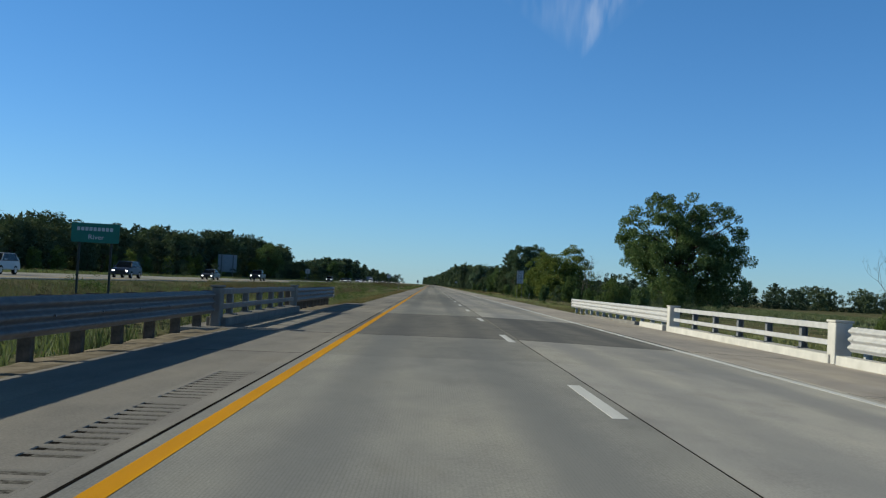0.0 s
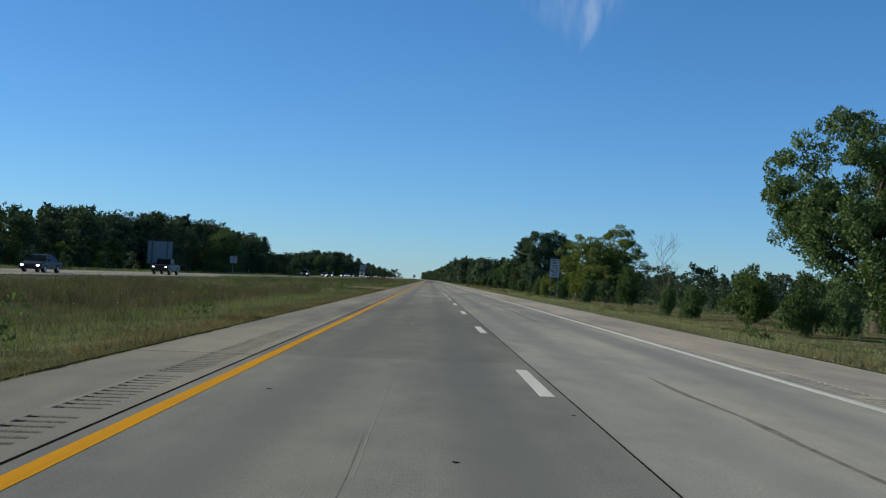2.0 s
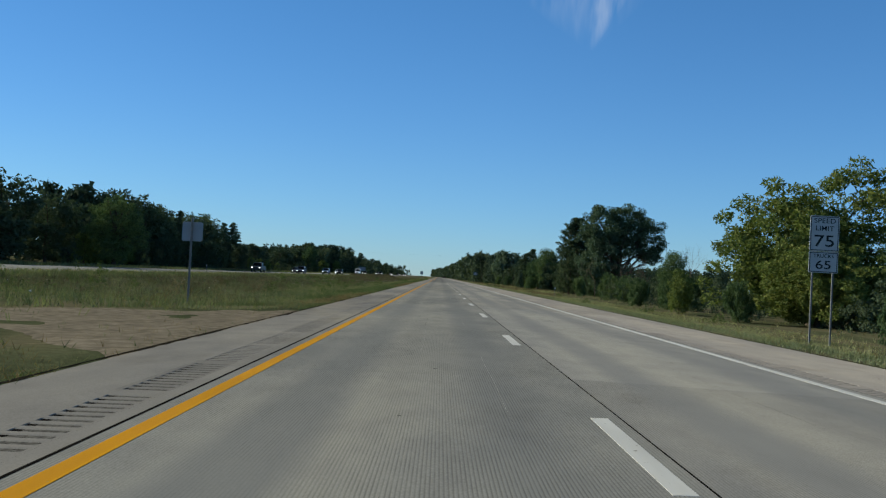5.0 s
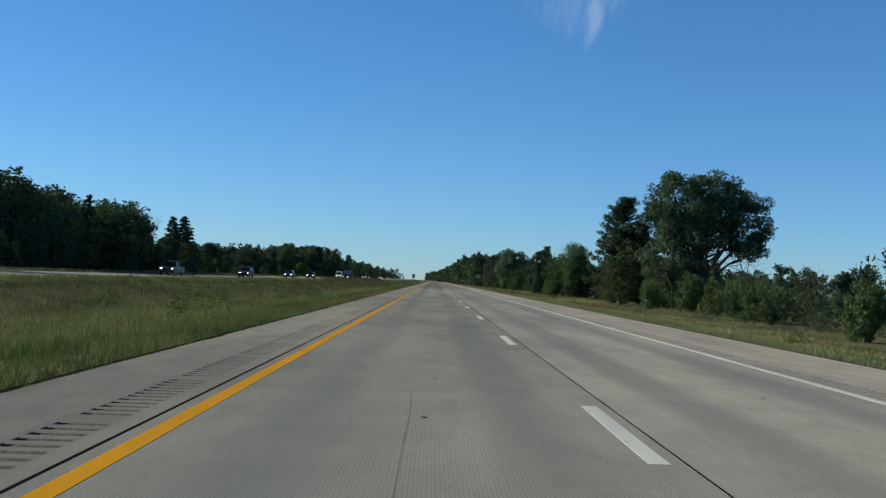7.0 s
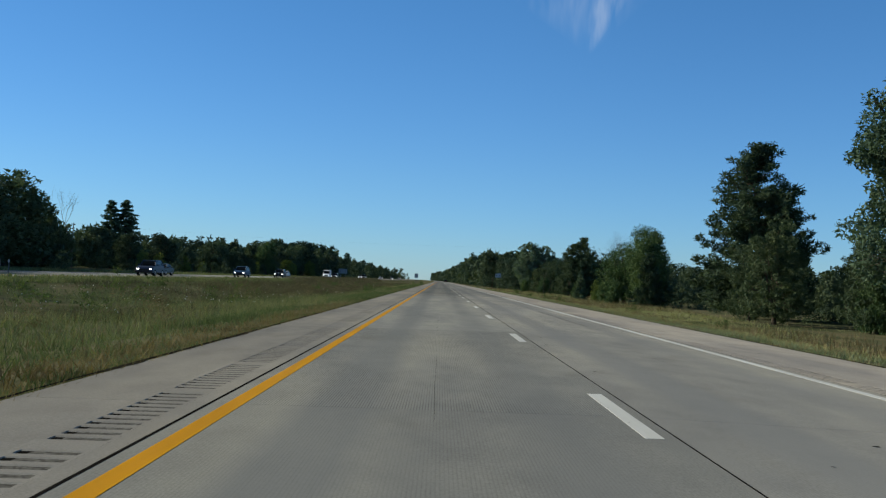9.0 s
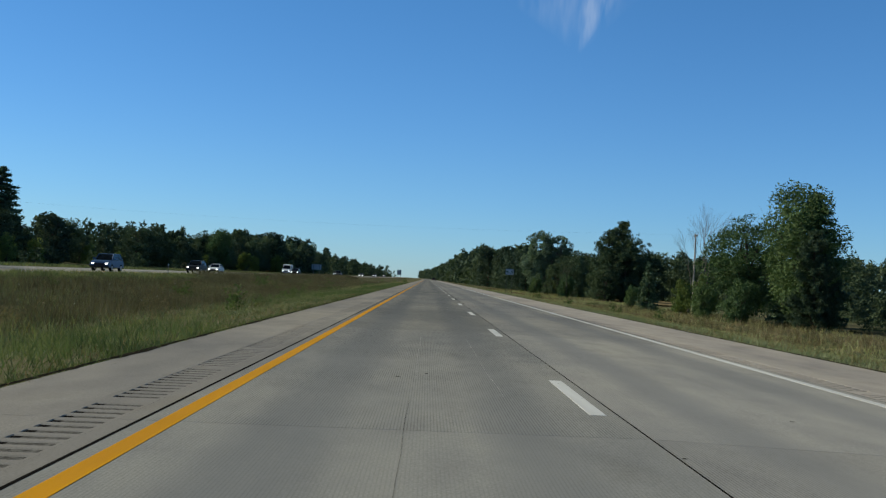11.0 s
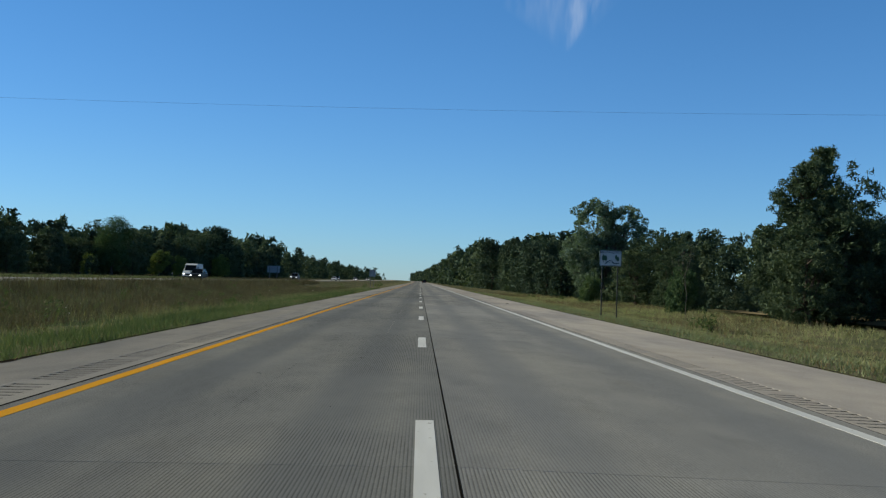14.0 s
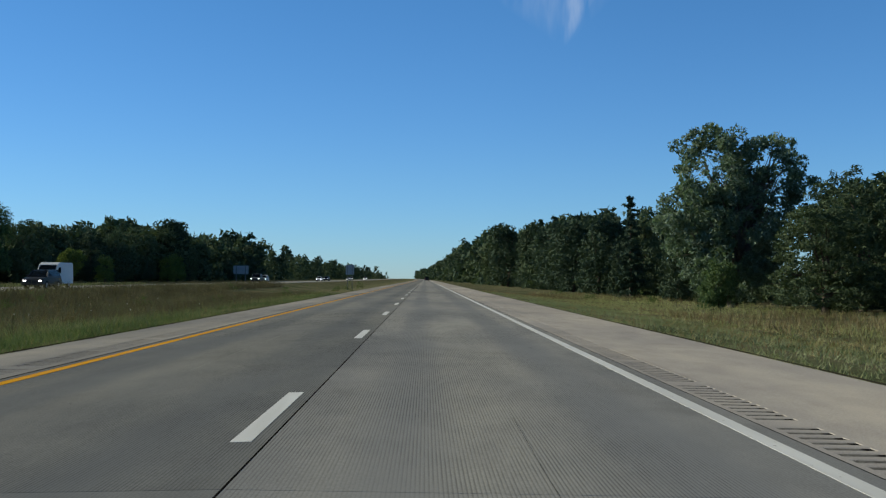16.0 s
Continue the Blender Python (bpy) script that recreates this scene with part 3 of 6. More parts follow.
def leaves(rng, centres, radii, count, size, flat=0.8, droop=0.0, slim=0.55):
    """Pointed leaf sprays scattered through clumps."""
    n = len(centres)
    w = radii ** 2
    idx = rng.choice(n, count, p=w / w.sum())
    d = rng.normal(size=(count, 3))
    d /= np.linalg.norm(d, axis=1)[:, None]
    rr = radii[idx] * rng.uniform(0.25, 1.0, count) ** 0.5
    d[:, 2] *= flat
    p = centres[idx] + d * rr[:, None]
    a = rng.normal(size=(count, 3)) + d * 0.9
    a[:, 2] -= droop
    a /= np.linalg.norm(a, axis=1)[:, None]
    b = np.cross(a, rng.normal(size=(count, 3)))
    b /= np.linalg.norm(b, axis=1)[:, None]
    s = (size * rng.uniform(0.6, 1.35, count))[:, None]
    return np.stack([p - a * s * 0.5 + b * s * slim * 0.5, p - a * s * 0.5 - b * s * slim * 0.5, p + a * s * 0.6], 1)


def broad_tree(seed, lobes, clumps, count, size, leaf_mat, trunk_r=0.28, trunk_h=0.25, bark=None, clump_r=0.085, limbs=14, flat=0.8, slim=0.55):
    """A broad-leaved tree of height 10 to be scaled: lobes are crown ellipsoids (x, y, z, rx, rz)."""
    rng = np.random.default_rng(seed)
    weights = np.array([l[3] ** 2 * l[4] for l in lobes])
    pick = rng.choice(len(lobes), clumps, p=weights / weights.sum())
    d = rng.normal(size=(clumps, 3))
    d /= np.linalg.norm(d, axis=1)[:, None]
    r = rng.uniform(0.35, 1.0, clumps) ** 0.45
    L = np.array(lobes)[pick]
    c = np.stack([L[:, 0] + d[:, 0] * r * L[:, 3], L[:, 1] + d[:, 1] * r * L[:, 3], L[:, 2] + d[:, 2] * r * L[:, 4]], 1)
    c[:, 2] = np.maximum(c[:, 2], 0.25)
    cr = 10 * clump_r * rng.uniform(0.6, 1.3, clumps)
    crown = quads("crown", leaves(rng, c, cr, count, size, flat, 0.0, slim), leaf_mat, 3)
    v, f = [], []
    top = max(l[2] for l in lobes)
    lean = [Vector((rng.normal() * 0.12 * k, rng.normal() * 0.12 * k, top * k / 6)) for k in range(7)]
    tube(v, f, lean, [trunk_r * (1.35 if k == 0 else 1 - k * 0.14) for k in range(7)], 8)
    order = rng.permutation(clumps)[:limbs]
    for i in order:
        end = Vector(c[i])
        k = rng.uniform(trunk_h, 0.75) * 6
        a = lean[int(k)].lerp(lean[min(6, int(k) + 1)], k % 1)
        if end.z < a.z + 0.3:
            a = lean[1].lerp(lean[2], rng.uniform())
        mid = a.lerp(end, 0.5) + Vector((0, 0, 0.4)) + Vector(rng.normal(size=3)) * 0.2
        r0 = trunk_r * rng.uniform(0.28, 0.5)
        tube(v, f, [a, a.lerp(mid, 0.6), mid, end], [r0, r0 * 0.75, r0 * 0.5, r0 * 0.15], 5)
        for _ in range(3):
            tip = mid + (end - mid) * 0.6 + Vector(rng.normal(size=3)) * 0.4
            tube(v, f, [mid, mid.lerp(tip, 0.5) + Vector(rng.normal(size=3)) * 0.1, tip], [r0 * 0.35, r0 * 0.22, r0 * 0.06], 4)
    return mesh_of("trunk", v, f, bark or M_BARK, True), crown


def conifer(seed, count, width, leaf_mat, size=0.5, loose=0.2, layers=22, base=0.06, puff=1.0, taper=0.75):
    """A spruce or pine of height 10: whorls of boughs with sprays."""
    rng = np.random.default_rng(seed)
    v, f = [], []
    tube(v, f, [Vector((0, 0, z)) for z in (0, 3, 6.5, 9.8)], [0.17, 0.12, 0.07, 0.015], 7)
    cents, rads = [], []
    for i in range(layers):
        u = base + (1 - base) * (i / layers) ** 0.92
        z = 10 * u
        reach = width * (1 - u) ** taper * (1 + loose * rng.normal()) + 0.12 * puff ** 2
        n = int(5 + 5 * (1 - u))
        turn = rng.uniform(0, 6.28)
        for k in range(n):
            a = turn + 2 * math.pi * k / n + rng.normal() * 0.2
            ln = reach * rng.uniform(1 - loose * 2, 1.1)
            end = Vector((math.cos(a) * ln, math.sin(a) * ln, z - ln * rng.uniform(0.0, 0.28) + loose * ln * 0.6))
            shift = rng.normal() * 10 * (1 - base) / layers * (0.4 + loose)
            end.z = min(9.7, end.z + shift)
            tube(v, f, [Vector((0, 0, z + shift)), end], [0.03, 0.006], 3)
            for s in np.linspace(0.35, 1.0, 4):
                cents.append(Vector((0, 0, z + shift)).lerp(end, float(s)))
                rads.append((0.17 * puff + 0.22 * ln * 0.35 * (1.3 - s)) * puff)
    c, r = np.array(cents), np.array(rads)
    c[:, 2] = np.maximum(c[:, 2], 0.15)
    return mesh_of("trunk", v, f, M_BARK, True), quads("crown", leaves(rng, c, r, count, size, 0.55, 0.15, 0.4), leaf_mat, 3)


def pine_tree(seed, count, width, leaf_mat, size=0.3, whorls=15, base=0.05, rise=0.35, gaps=0.25):
    """A pine of height 10: rising boughs in uneven whorls, each carrying separate tufts of long needles."""
    rng = np.random.default_rng(seed)
    v, f = [], []
    bend = [Vector((rng.normal() * 0.05 * k, rng.normal() * 0.05 * k, 9.6 * k / 6)) for k in range(7)]
    tube(v, f, bend, [0.19, 0.16, 0.13, 0.10, 0.07, 0.045, 0.015], 7)
    cents, rads = [], []
    for i in range(whorls):
        u = base + (0.985 - base) * (i + 0.5 * rng.uniform()) / whorls
        k = min(5.999, u * 9.9 / 9.6 * 6)
        root = bend[int(k)].lerp(bend[int(k) + 1], k % 1)
        shape = (1 - u) ** 0.60 * (0.72 + 0.28 * min(1, u / 0.22))
        turn = rng.uniform(0, 6.28)
        n = int(rng.integers(5, 8))
        for j in range(n):
            if rng.random() < gaps * 0.5:
                continue
            a = turn + 2 * math.pi * j / n + rng.normal() * 0.25
            ln = max(0.25, width * shape * rng.uniform(0.62, 1.16))
            up = rise * (0.35 + 1.1 * u) + rng.normal() * 0.10
            d = Vector((math.cos(a), math.sin(a), up))
            tip = root + d * ln + Vector((0, 0, 0.12 * ln))
            mid = root + d * ln * 0.55 - Vector((0, 0, 0.06 * ln))
            r0 = 0.028 + 0.012 * ln
            tube(v, f, [root, mid, tip], [r0, r0 * 0.6, 0.008], 4)
            for q in np.linspace(0.30, 1.0, max(3, int(ln * 3.2))):
                q = float(q)
                c = root.lerp(mid, q / 0.55) if q < 0.55 else mid.lerp(tip, (q - 0.55) / 0.45)
                side = Vector((-math.sin(a), math.cos(a), 0)) * rng.normal() * 0.30 * ln * (1.15 - q)
                cents.append(c + side + Vector((0, 0, rng.uniform(0.0, 0.22))))
                rads.append(rng.uniform(0.20, 0.46) * (0.75 + 0.12 * ln))
    for z in np.linspace(8.9, 9.9, 5):
        cents.append(bend[6] * 1.0 + Vector((rng.normal() * 0.08, rng.normal() * 0.08, float(z) - 9.6)))
        rads.append(0.16)
    c, r = np.array([tuple(q) for q in cents]), np.array(rads)
    c[:, 2] = np.maximum(c[:, 2], 0.2)
    return mesh_of("trunk", v, f, M_BARK, True), quads("crown", leaves(rng, c, r, count, size, 0.8, -0.35, 0.30), leaf_mat, 3)


def bare_tree(seed, spread=0.5, forks=5, bark=None, stout=0.09):
    """A dead tree of height 10, forking down to twigs."""
    rng = np.random.default_rng(seed)
    v, f = [], []

    def grow(p, d, ln, r, depth):
        pts, q = [p], p
        for i in range(3):
            d = (d + Vector(rng.normal(size=3)) * 0.10 + Vector((0, 0, 0.05))).normalized()
            q = q + d * ln / 3
            pts.append(q)
        tube(v, f, pts, [r, r * 0.88, r * 0.76, r * 0.62], 6 if depth > 3 else 3)
        if depth == 0:
            return
        for i in range(3 if depth in (2, 3) else 2):
            nd = (d + Vector(rng.normal(size=3)) * spread).normalized()
            grow(pts[3 if i < 2 else 2], nd, ln * rng.uniform(0.62, 0.85), r * rng.uniform(0.50, 0.66), depth - 1)

    grow(Vector((0, 0, 0)), Vector((0, 0, 1)), 3.0, stout, forks)
    top = max(p.z for p in v)
    return mesh_of("trunk", [p * (10 / top) for p in v], f, bark or M_PALEBARK, True), None


KINDS = {
    # the great double-headed crown by the bridge
    "big": lambda: broad_tree(11, [(-2.0, 0, 6.2, 3.4, 3.2), (2.6, 0.5, 6.0, 3.2, 2.9), (0, -0.5, 4.2, 4.8, 2.6), (-3.6, 0, 5.2, 2.0, 1.6), (4.2, 0, 4.6, 2.0, 1.6), (-1.0, -2, 2.4, 2.6, 1.6), (3.2, -1.5, 2.2, 2.4, 1.5), (0.4, 0, 7.6, 2.2, 1.9)],
                              520, 72000, 0.165, M_OAK, 0.34, 0.2, None, 0.052, 44),
    "oak": lambda: broad_tree(12, [(0, 0, 6.0, 3.0, 3.2), (-1.4, 0.6, 4.6, 2.4, 2.2), (1.6, -0.4, 4.4, 2.3, 2.3), (0.3, 0, 8.0, 1.8, 1.8), (0, 0, 2.6, 2.4, 1.6)], 190, 25000, 0.18, M_OAK, 0.25, 0.2, None, 0.075, 18),
    "ash": lambda: broad_tree(13, [(0, 0, 5.6, 2.3, 3.6), (0.8, 0.5, 7.6, 1.7, 2.0), (-1.0, -0.4, 4.0, 1.9, 2.4), (0.6, 0, 2.4, 1.9, 1.7)], 180, 22000, 0.18, M_OAK, 0.22, 0.2, None, 0.085, 14),
    "double": lambda: broad_tree(14, [(-1.8, 0, 7.2, 2.5, 2.6), (0.9, 0.3, 7.5, 2.0, 2.4), (2.7, 0, 6.4, 1.8, 2.1), (-1.2, 0, 5.2, 2.4, 1.5), (2.9, 0, 4.7, 1.3, 1.0), (-2.6, 0, 3.4, 1.7, 1.4), (-1.0, 0, 2.2, 2.2, 1.6)], 420, 60000, 0.165, M_NEEDLE, 0.30, 0.2, None, 0.056, 40),
    "yellowing": lambda: broad_tree(15, [(-2.6, 0, 5.6, 2.5, 3.2), (1.6, 0, 6.0, 2.8, 3.7), (-0.6, 0.8, 4.4, 3.4, 3.0), (4.2, 0, 4.6, 1.9, 2.6), (-4.4, 0, 3.4, 1.6, 2.2), (0, -1, 2.2, 4.4, 1.8)], 360, 40000, 0.21, M_YELLOWING, 0.2, 0.12, None, 0.062, 30),
    "maple": lambda: broad_tree(16, [(0, 0, 5.2, 2.9, 3.4), (-1.2, 0, 3.2, 2.6, 2.4), (1.3, 0.4, 6.6, 2.2, 2.5), (0.4, 0, 8.4, 1.2, 1.3)], 150, 17000, 0.25, M_YELLOWING, 0.22, 0.2, None, 0.075, 16),
    "poplar": lambda: broad_tree(17, [(-1.0, 0, 7.2, 2.2, 2.4), (1.9, 0.3, 6.8, 2.2, 2.2), (-1.9, 0, 4.6, 2.2, 2.2), (0.3, -0.4, 4.0, 2.2, 2.6), (-0.6, -0.8, 1.9, 2.4, 1.6), (3.4, 0, 6.4, 1.2, 1.0)], 460, 38000, 0.20, M_POPLAR, 0.24, 0.15, M_PALEBARK, 0.045, 40),
    "spruce": lambda: conifer(18, 9000, 2.1, M_NEEDLE, 0.38, 0.12, 24, 0.03),
    "pine": lambda: pine_tree(19, 36000, 3.2, M_PINE, 0.25, 21, 0.04, 0.36, 0.15),
    "pine_round": lambda: broad_tree(20, [(0, 0, 4.4, 3.2, 3.0), (1.2, 0, 6.4, 2.2, 2.2), (-1.6, 0.3, 5.6, 2.0, 1.8), (0.5, 0, 7.8, 1.4, 2.0), (0, 0, 2.0, 3.8, 1.7)], 420, 15000, 0.29, M_PINE, 0.2, 0.12, None, 0.042, 22, 0.7, 0.32),
    "shrub": lambda: broad_tree(21, [(0, 0, 5.0, 4.6, 4.4), (-3, 1, 3.2, 3.2, 3.0), (3, -0.6, 3.6, 3.2, 3.2)], 75, 6000, 0.52, M_SHRUB, 0.25, 0.1, None, 0.14, 10),
    "dark_shrub": lambda: broad_tree(22, [(0, 0, 4.6, 4.8, 4.2), (2.6, 1, 5.4, 3.0, 3.6), (-3.2, 0, 3.0, 3.4, 2.8)], 75, 6500, 0.52, M_OAK, 0.25, 0.1, None, 0.14, 10),
    "woods_a": lambda: broad_tree(31, [(0, 0, 6.0, 2.9, 3.6), (0.5, 0, 8.2, 1.8, 1.8), (-0.5, 0, 3.0, 2.9, 2.6)], 100, 3800, 0.45, M_WOODS, 0.2, 0.2, None, 0.095, 5),
    "woods_b": lambda: broad_tree(32, [(0, 0, 5.6, 2.4, 3.8), (0.7, 0.4, 7.6, 1.9, 2.2), (0, 0, 2.4, 2.7, 2.2)], 100, 3800, 0.45, M_DARKWOODS, 0.2, 0.2, None, 0.095, 5),
    "woods_c": lambda: conifer(33, 4600, 2.0, M_DARKWOODS, 0.42, 0.25, 17, 0.04),
    "woods_d": lambda: broad_tree(34, [(0, 0, 4.6, 2.2, 2.8), (0.9, 0.3, 7.0, 1.5, 2.2), (-1.1, 0, 6.2, 1.3, 1.9), (0.2, 0.4, 8.8, 0.9, 1.2), (0, 0, 2.0, 2.5, 1.8)], 100, 3800, 0.45, M_WOODS, 0.2, 0.2, None, 0.09, 5),
    "woods_e": lambda: broad_tree(35, [(0, 0, 5.0, 2.9, 4.0), (0.6, 0.2, 7.6, 1.6, 2.0), (0, 0, 2.2, 3.2, 2.0)], 100, 3800, 0.45, M_YELLOWING, 0.2, 0.2, None, 0.1, 5),
    "dead_c": lambda: bare_tree(47, 0.22, 6, None, 0.10),
    "dead_a": lambda: bare_tree(41, 0.42, 5),
    "dead_b": lambda: bare_tree(44, 0.55, 5),
    "brush": lambda: bare_tree(46, 0.8, 4, M_BARK),
}
LABELS = {
    "big": ("tree", "large spreading green tree with a ragged crown by the fence", "tree"),
    "oak": ("tree", "green broad-leaved tree with a full rounded crown", "tree"),
    "ash": ("tree", "tall narrow green broad-leaved tree at the wood's edge", "tree"),
    "double": ("tree", "tall dark tree with a broad divided crown and bare stems", "tree"),
    "yellowing": ("tree", "broad clump of yellowing green trees beside the road", "tree"),
    "maple": ("tree", "round-headed tree with yellowish green early autumn leaves", "tree"),
    "poplar": ("tree", "tall ragged poplar with silvery green leaves and pale limbs", "tree"),
    "spruce": ("spruce_tree", "dark pointed spruce with drooping boughs", "spruce"),
    "pine": ("pine_tree", "irregular green pine with boughs down to the ground", "pine"),
    "pine_round": ("pine_tree", "broad dark pine with a bumpy rounded crown", "pine"),
    "shrub": ("shrub", "bushy yellow-green shrub in the roadside grass", "shrub"),
    "dark_shrub": ("shrub", "dense dark green shrub in the roadside grass", "shrub"),
    "woods_a": ("tree", "green broad-leaved tree in the woodland edge", "tree"),
    "woods_b": ("tree", "dark leafy tree in the woodland edge", "tree"),
    "woods_c": ("conifer_tree", "dark conifer standing in the woodland edge", "conifer"),
    "woods_d": ("tree", "ragged green tree with a broken top in the woodland edge", "tree"),
    "woods_e": ("tree", "yellowish green bushy tree before the dark wood", "tree"),
    "dead_c": ("dead_tree", "slender bare tree with many upright pale stems", "dead tree"),
    "dead_a": ("dead_tree", "bare dead tree with pale upright twigs", "dead tree"),
    "dead_b": ("dead_tree", "bare grey tree with spreading leafless branches", "dead tree"),
    "brush": ("leafless_bush", "tangled leafless grey-brown bush", "bush"),
}
first_of = {}


def plant(kind, x, y, height, wide=1.0, turn=0.0, sink=0.1, group="", z=None):
    """Stands a tree of that kind and height on the ground; wide stretches its crown sideways."""
    s = height / 10
    at = pose(x, y, (ground_z(x, y) if z is None else z) - sink, 0, 0, turn)
    size = Vector((s * wide, s * wide, s))
    if kind not in first_of:
        name, label, category = LABELS[kind]
        trunk, crown = KINDS[kind]()
        ob = tagged(new(name), label, category)
        part("trunk", trunk, ob)
        if crown:
            part("crown", crown, ob)
        ob.matrix_world = at @ Matrix.Diagonal((*size, 1))
        first_of[kind] = (ob, size)
    else:
        src, s0 = first_of[kind]
        ob = copy_thing(src, at @ Matrix.Diagonal((size.x / s0.x, size.y / s0.y, size.z / s0.z, 1)))
    if group:
        tagged(ob, group=group)
    return ob


rt = random.Random(5)
far_sets = {"broad": [], "dark": []}


def far_tree(x, y, height, wide):
    """One more tree for the joined far woods: a ragged crown down to the ground, coarser the further off."""
    rng = np.random.default_rng(int(x * 7 + y * 13) % 100003)
    n = 26
    u = rng.uniform(0.0, 1.0, n)
    r = 3.0 * wide * np.sqrt(np.clip(1.05 - u, 0, 1)) * rng.uniform(0.3, 1.0, n)
    a = rng.uniform(0, 2 * math.pi, n)
    c = np.stack([r * np.cos(a), r * np.sin(a), 10 * u * 0.95], 1)
    many, size = (900, 0.52) if y < 620 and 24 < x < 60 else (320, 0.95) if y < 800 else (260, 1.1) if y < 1400 else (110, 1.7)
    q = leaves(rng, c, rng.uniform(0.6, 1.3, n), many, size, 0.9) * (height / 10)
    q[..., 2] = np.maximum(q[..., 2], 0.0)
    far_sets[rt.choice(["broad", "dark"])].append(q + np.array([x + bend(y), y, ground_z(x, y)]))


# right side, going on
plant("big", 33.6, 130, 16.4, 0.92, 0)
plant("shrub", 23.2, 116, 3.8, 0.62, 30)
plant("dark_shrub", 26.5, 119, 3.6, 0.7, 80)
plant("shrub", 31, 122, 4.6, 0.6, 120)
plant("dark_shrub", 28.4, 141, 4.2, 0.5, 10)
plant("shrub", 25.6, 134, 4.6, 0.65, 200)
plant("dark_shrub", 24.4, 145, 3.2, 0.6, 300)
plant("dead_b", 22.9, 46.5, 5.6, 0.8, 30)
plant("shrub", 23.4, 47.5, 2.6, 0.5, 10)
plant("dead_a", 28.2, 172, 9.2, 0.8, 40)
plant("dead_b", 25.2, 158, 5.5, 0.8, 0)
plant("brush", 27.5, 168, 4.4, 0.9, 60)
plant("dark_shrub", 23.5, 150, 3.0, 0.5, 60)
plant("shrub", 28.0, 190, 5.4, 0.6, 60)
plant("dead_b", 31, 188, 7.0, 0.7, 70)
plant("dead_a", 34, 196, 7.2, 0.6, 150)
plant("dark_shrub", 24.0, 198, 3.6, 0.5, 0)
plant("yellowing", 30.0, 226, 13.0, 1.10, 0)
plant("yellowing", 28.6, 221, 7.0, 1.5, 80)
plant("shrub", 33.5, 222, 6.0, 0.7, 150)
plant("dark_shrub", 23.4, 222, 3.4, 0.6, 200)
plant("shrub", 22.5, 236, 4.0, 0.6, 90)
plant("oak", 35, 240, 10.5, 1.0, 60)
plant("ash", 26.5, 256, 6.4, 1.0, 20)
plant("dark_shrub", 25.4, 253, 3.4, 0.6, 80)
plant("dark_shrub", 28.2, 254, 4.0, 0.6, 200)
plant("brush", 28.5, 280, 4.6, 1.0, 20)
plant("dark_shrub", 28.5, 292, 3.8, 0.7, 120)
plant("brush", 30.5, 300, 5.5, 1.1, 200)
plant("brush", 29.0, 324, 7.2, 1.1, 100)
plant("dark_shrub", 31.0, 306, 4.4, 0.7, 260)
plant("dark_shrub", 24.2, 262, 3.6, 0.6, 20)
plant("dead_a", 29.5, 262, 7.5, 0.8, 200)
plant("brush", 30, 272, 5.2, 1.0, 0)
plant("shrub", 27.5, 286, 2.8, 0.6, 0)
plant("dark_shrub", 29.5, 300, 4.2, 0.6, 45)
plant("shrub", 30.0, 312, 4.0, 0.6, 145)
plant("dark_shrub", 26.0, 322, 3.8, 0.6, 245)
plant("double", 34.3, 331, 17.4, 1.02, 0)
plant("brush", 33.0, 322, 8.0, 0.9, 30)
plant("pine_round", 30.8, 337, 9.0, 0.75, 60)
plant("brush", 38.0, 324, 8.5, 1.2, 80)
plant("brush", 36.5, 318, 7.0, 1.0, 130)
plant("dark_shrub", 30.5, 336, 4.4, 0.6, 90)
plant("pine_round", 27.4, 347, 9.5, 0.8, 40)
plant("pine_round", 33.2, 344, 7.5, 0.9, 100)
plant("pine_round", 37.5, 340, 7.0, 0.9, 10)
plant("dark_shrub", 31.5, 326, 5.0, 0.6, 10)
plant("pine", 30.4, 362, 16.0, 1.25, 20)
plant("pine", 33.8, 366, 12.5, 0.9, 200)
plant("pine_round", 27.0, 352, 7.0, 0.8, 140)
plant("spruce", 30.0, 403, 10.2, 1.3, 0)
plant("pine", 28.5, 399, 7.0, 0.9, 90)
plant("dead_a", 34, 420, 11.5, 0.7, 10)
plant("oak", 27.6, 411, 9.0, 1.15, 0)
plant("dark_shrub", 25.2, 404, 3.8, 0.6, 0)
plant("dark_shrub", 25.6, 416, 3.4, 0.6, 70)
plant("shrub", 27.0, 422, 4.2, 0.6, 170)
plant("ash", 28.8, 402, 11.0, 1.1, 50)
plant("dead_c", 28.9, 433, 11.6, 1.1, 100)
plant("dead_c", 28.2, 431, 9.5, 0.8, 200)
plant("dead_c", 32.2, 437, 11.8, 0.9, 10)
plant("shrub", 26.0, 425, 3.6, 0.6, 100)
plant("dark_shrub", 25.8, 447, 3.0, 0.5, 10)
plant("spruce", 24.6, 433, 5.2, 1.2, 100)
plant("pine_round", 33.0, 489, 12.2, 1.0, 0)
plant("pine_round", 37.5, 494, 10.5, 1.0, 120)
plant("pine_round", 29.5, 486, 8.0, 1.0, 220)
plant("pine", 33.5, 494, 13.2, 0.95, 0)
plant("pine", 30.8, 490, 11.6, 1.1, 70)
plant("dark_shrub", 26.2, 506, 4.6, 0.55, 10)
plant("dead_b", 26.0, 504, 6.6, 0.7, 40)
plant("pine_round", 29.0, 518, 8.0, 0.9, 10)
plant("spruce", 31.5, 524, 8.4, 1.1, 10)
plant("pine_round", 29.5, 540, 9.2, 1.1, 60)
plant("pine_round", 34.0, 545, 10.5, 1.1, 160)
plant("poplar", 28.4, 555, 14.8, 1.0, 0)
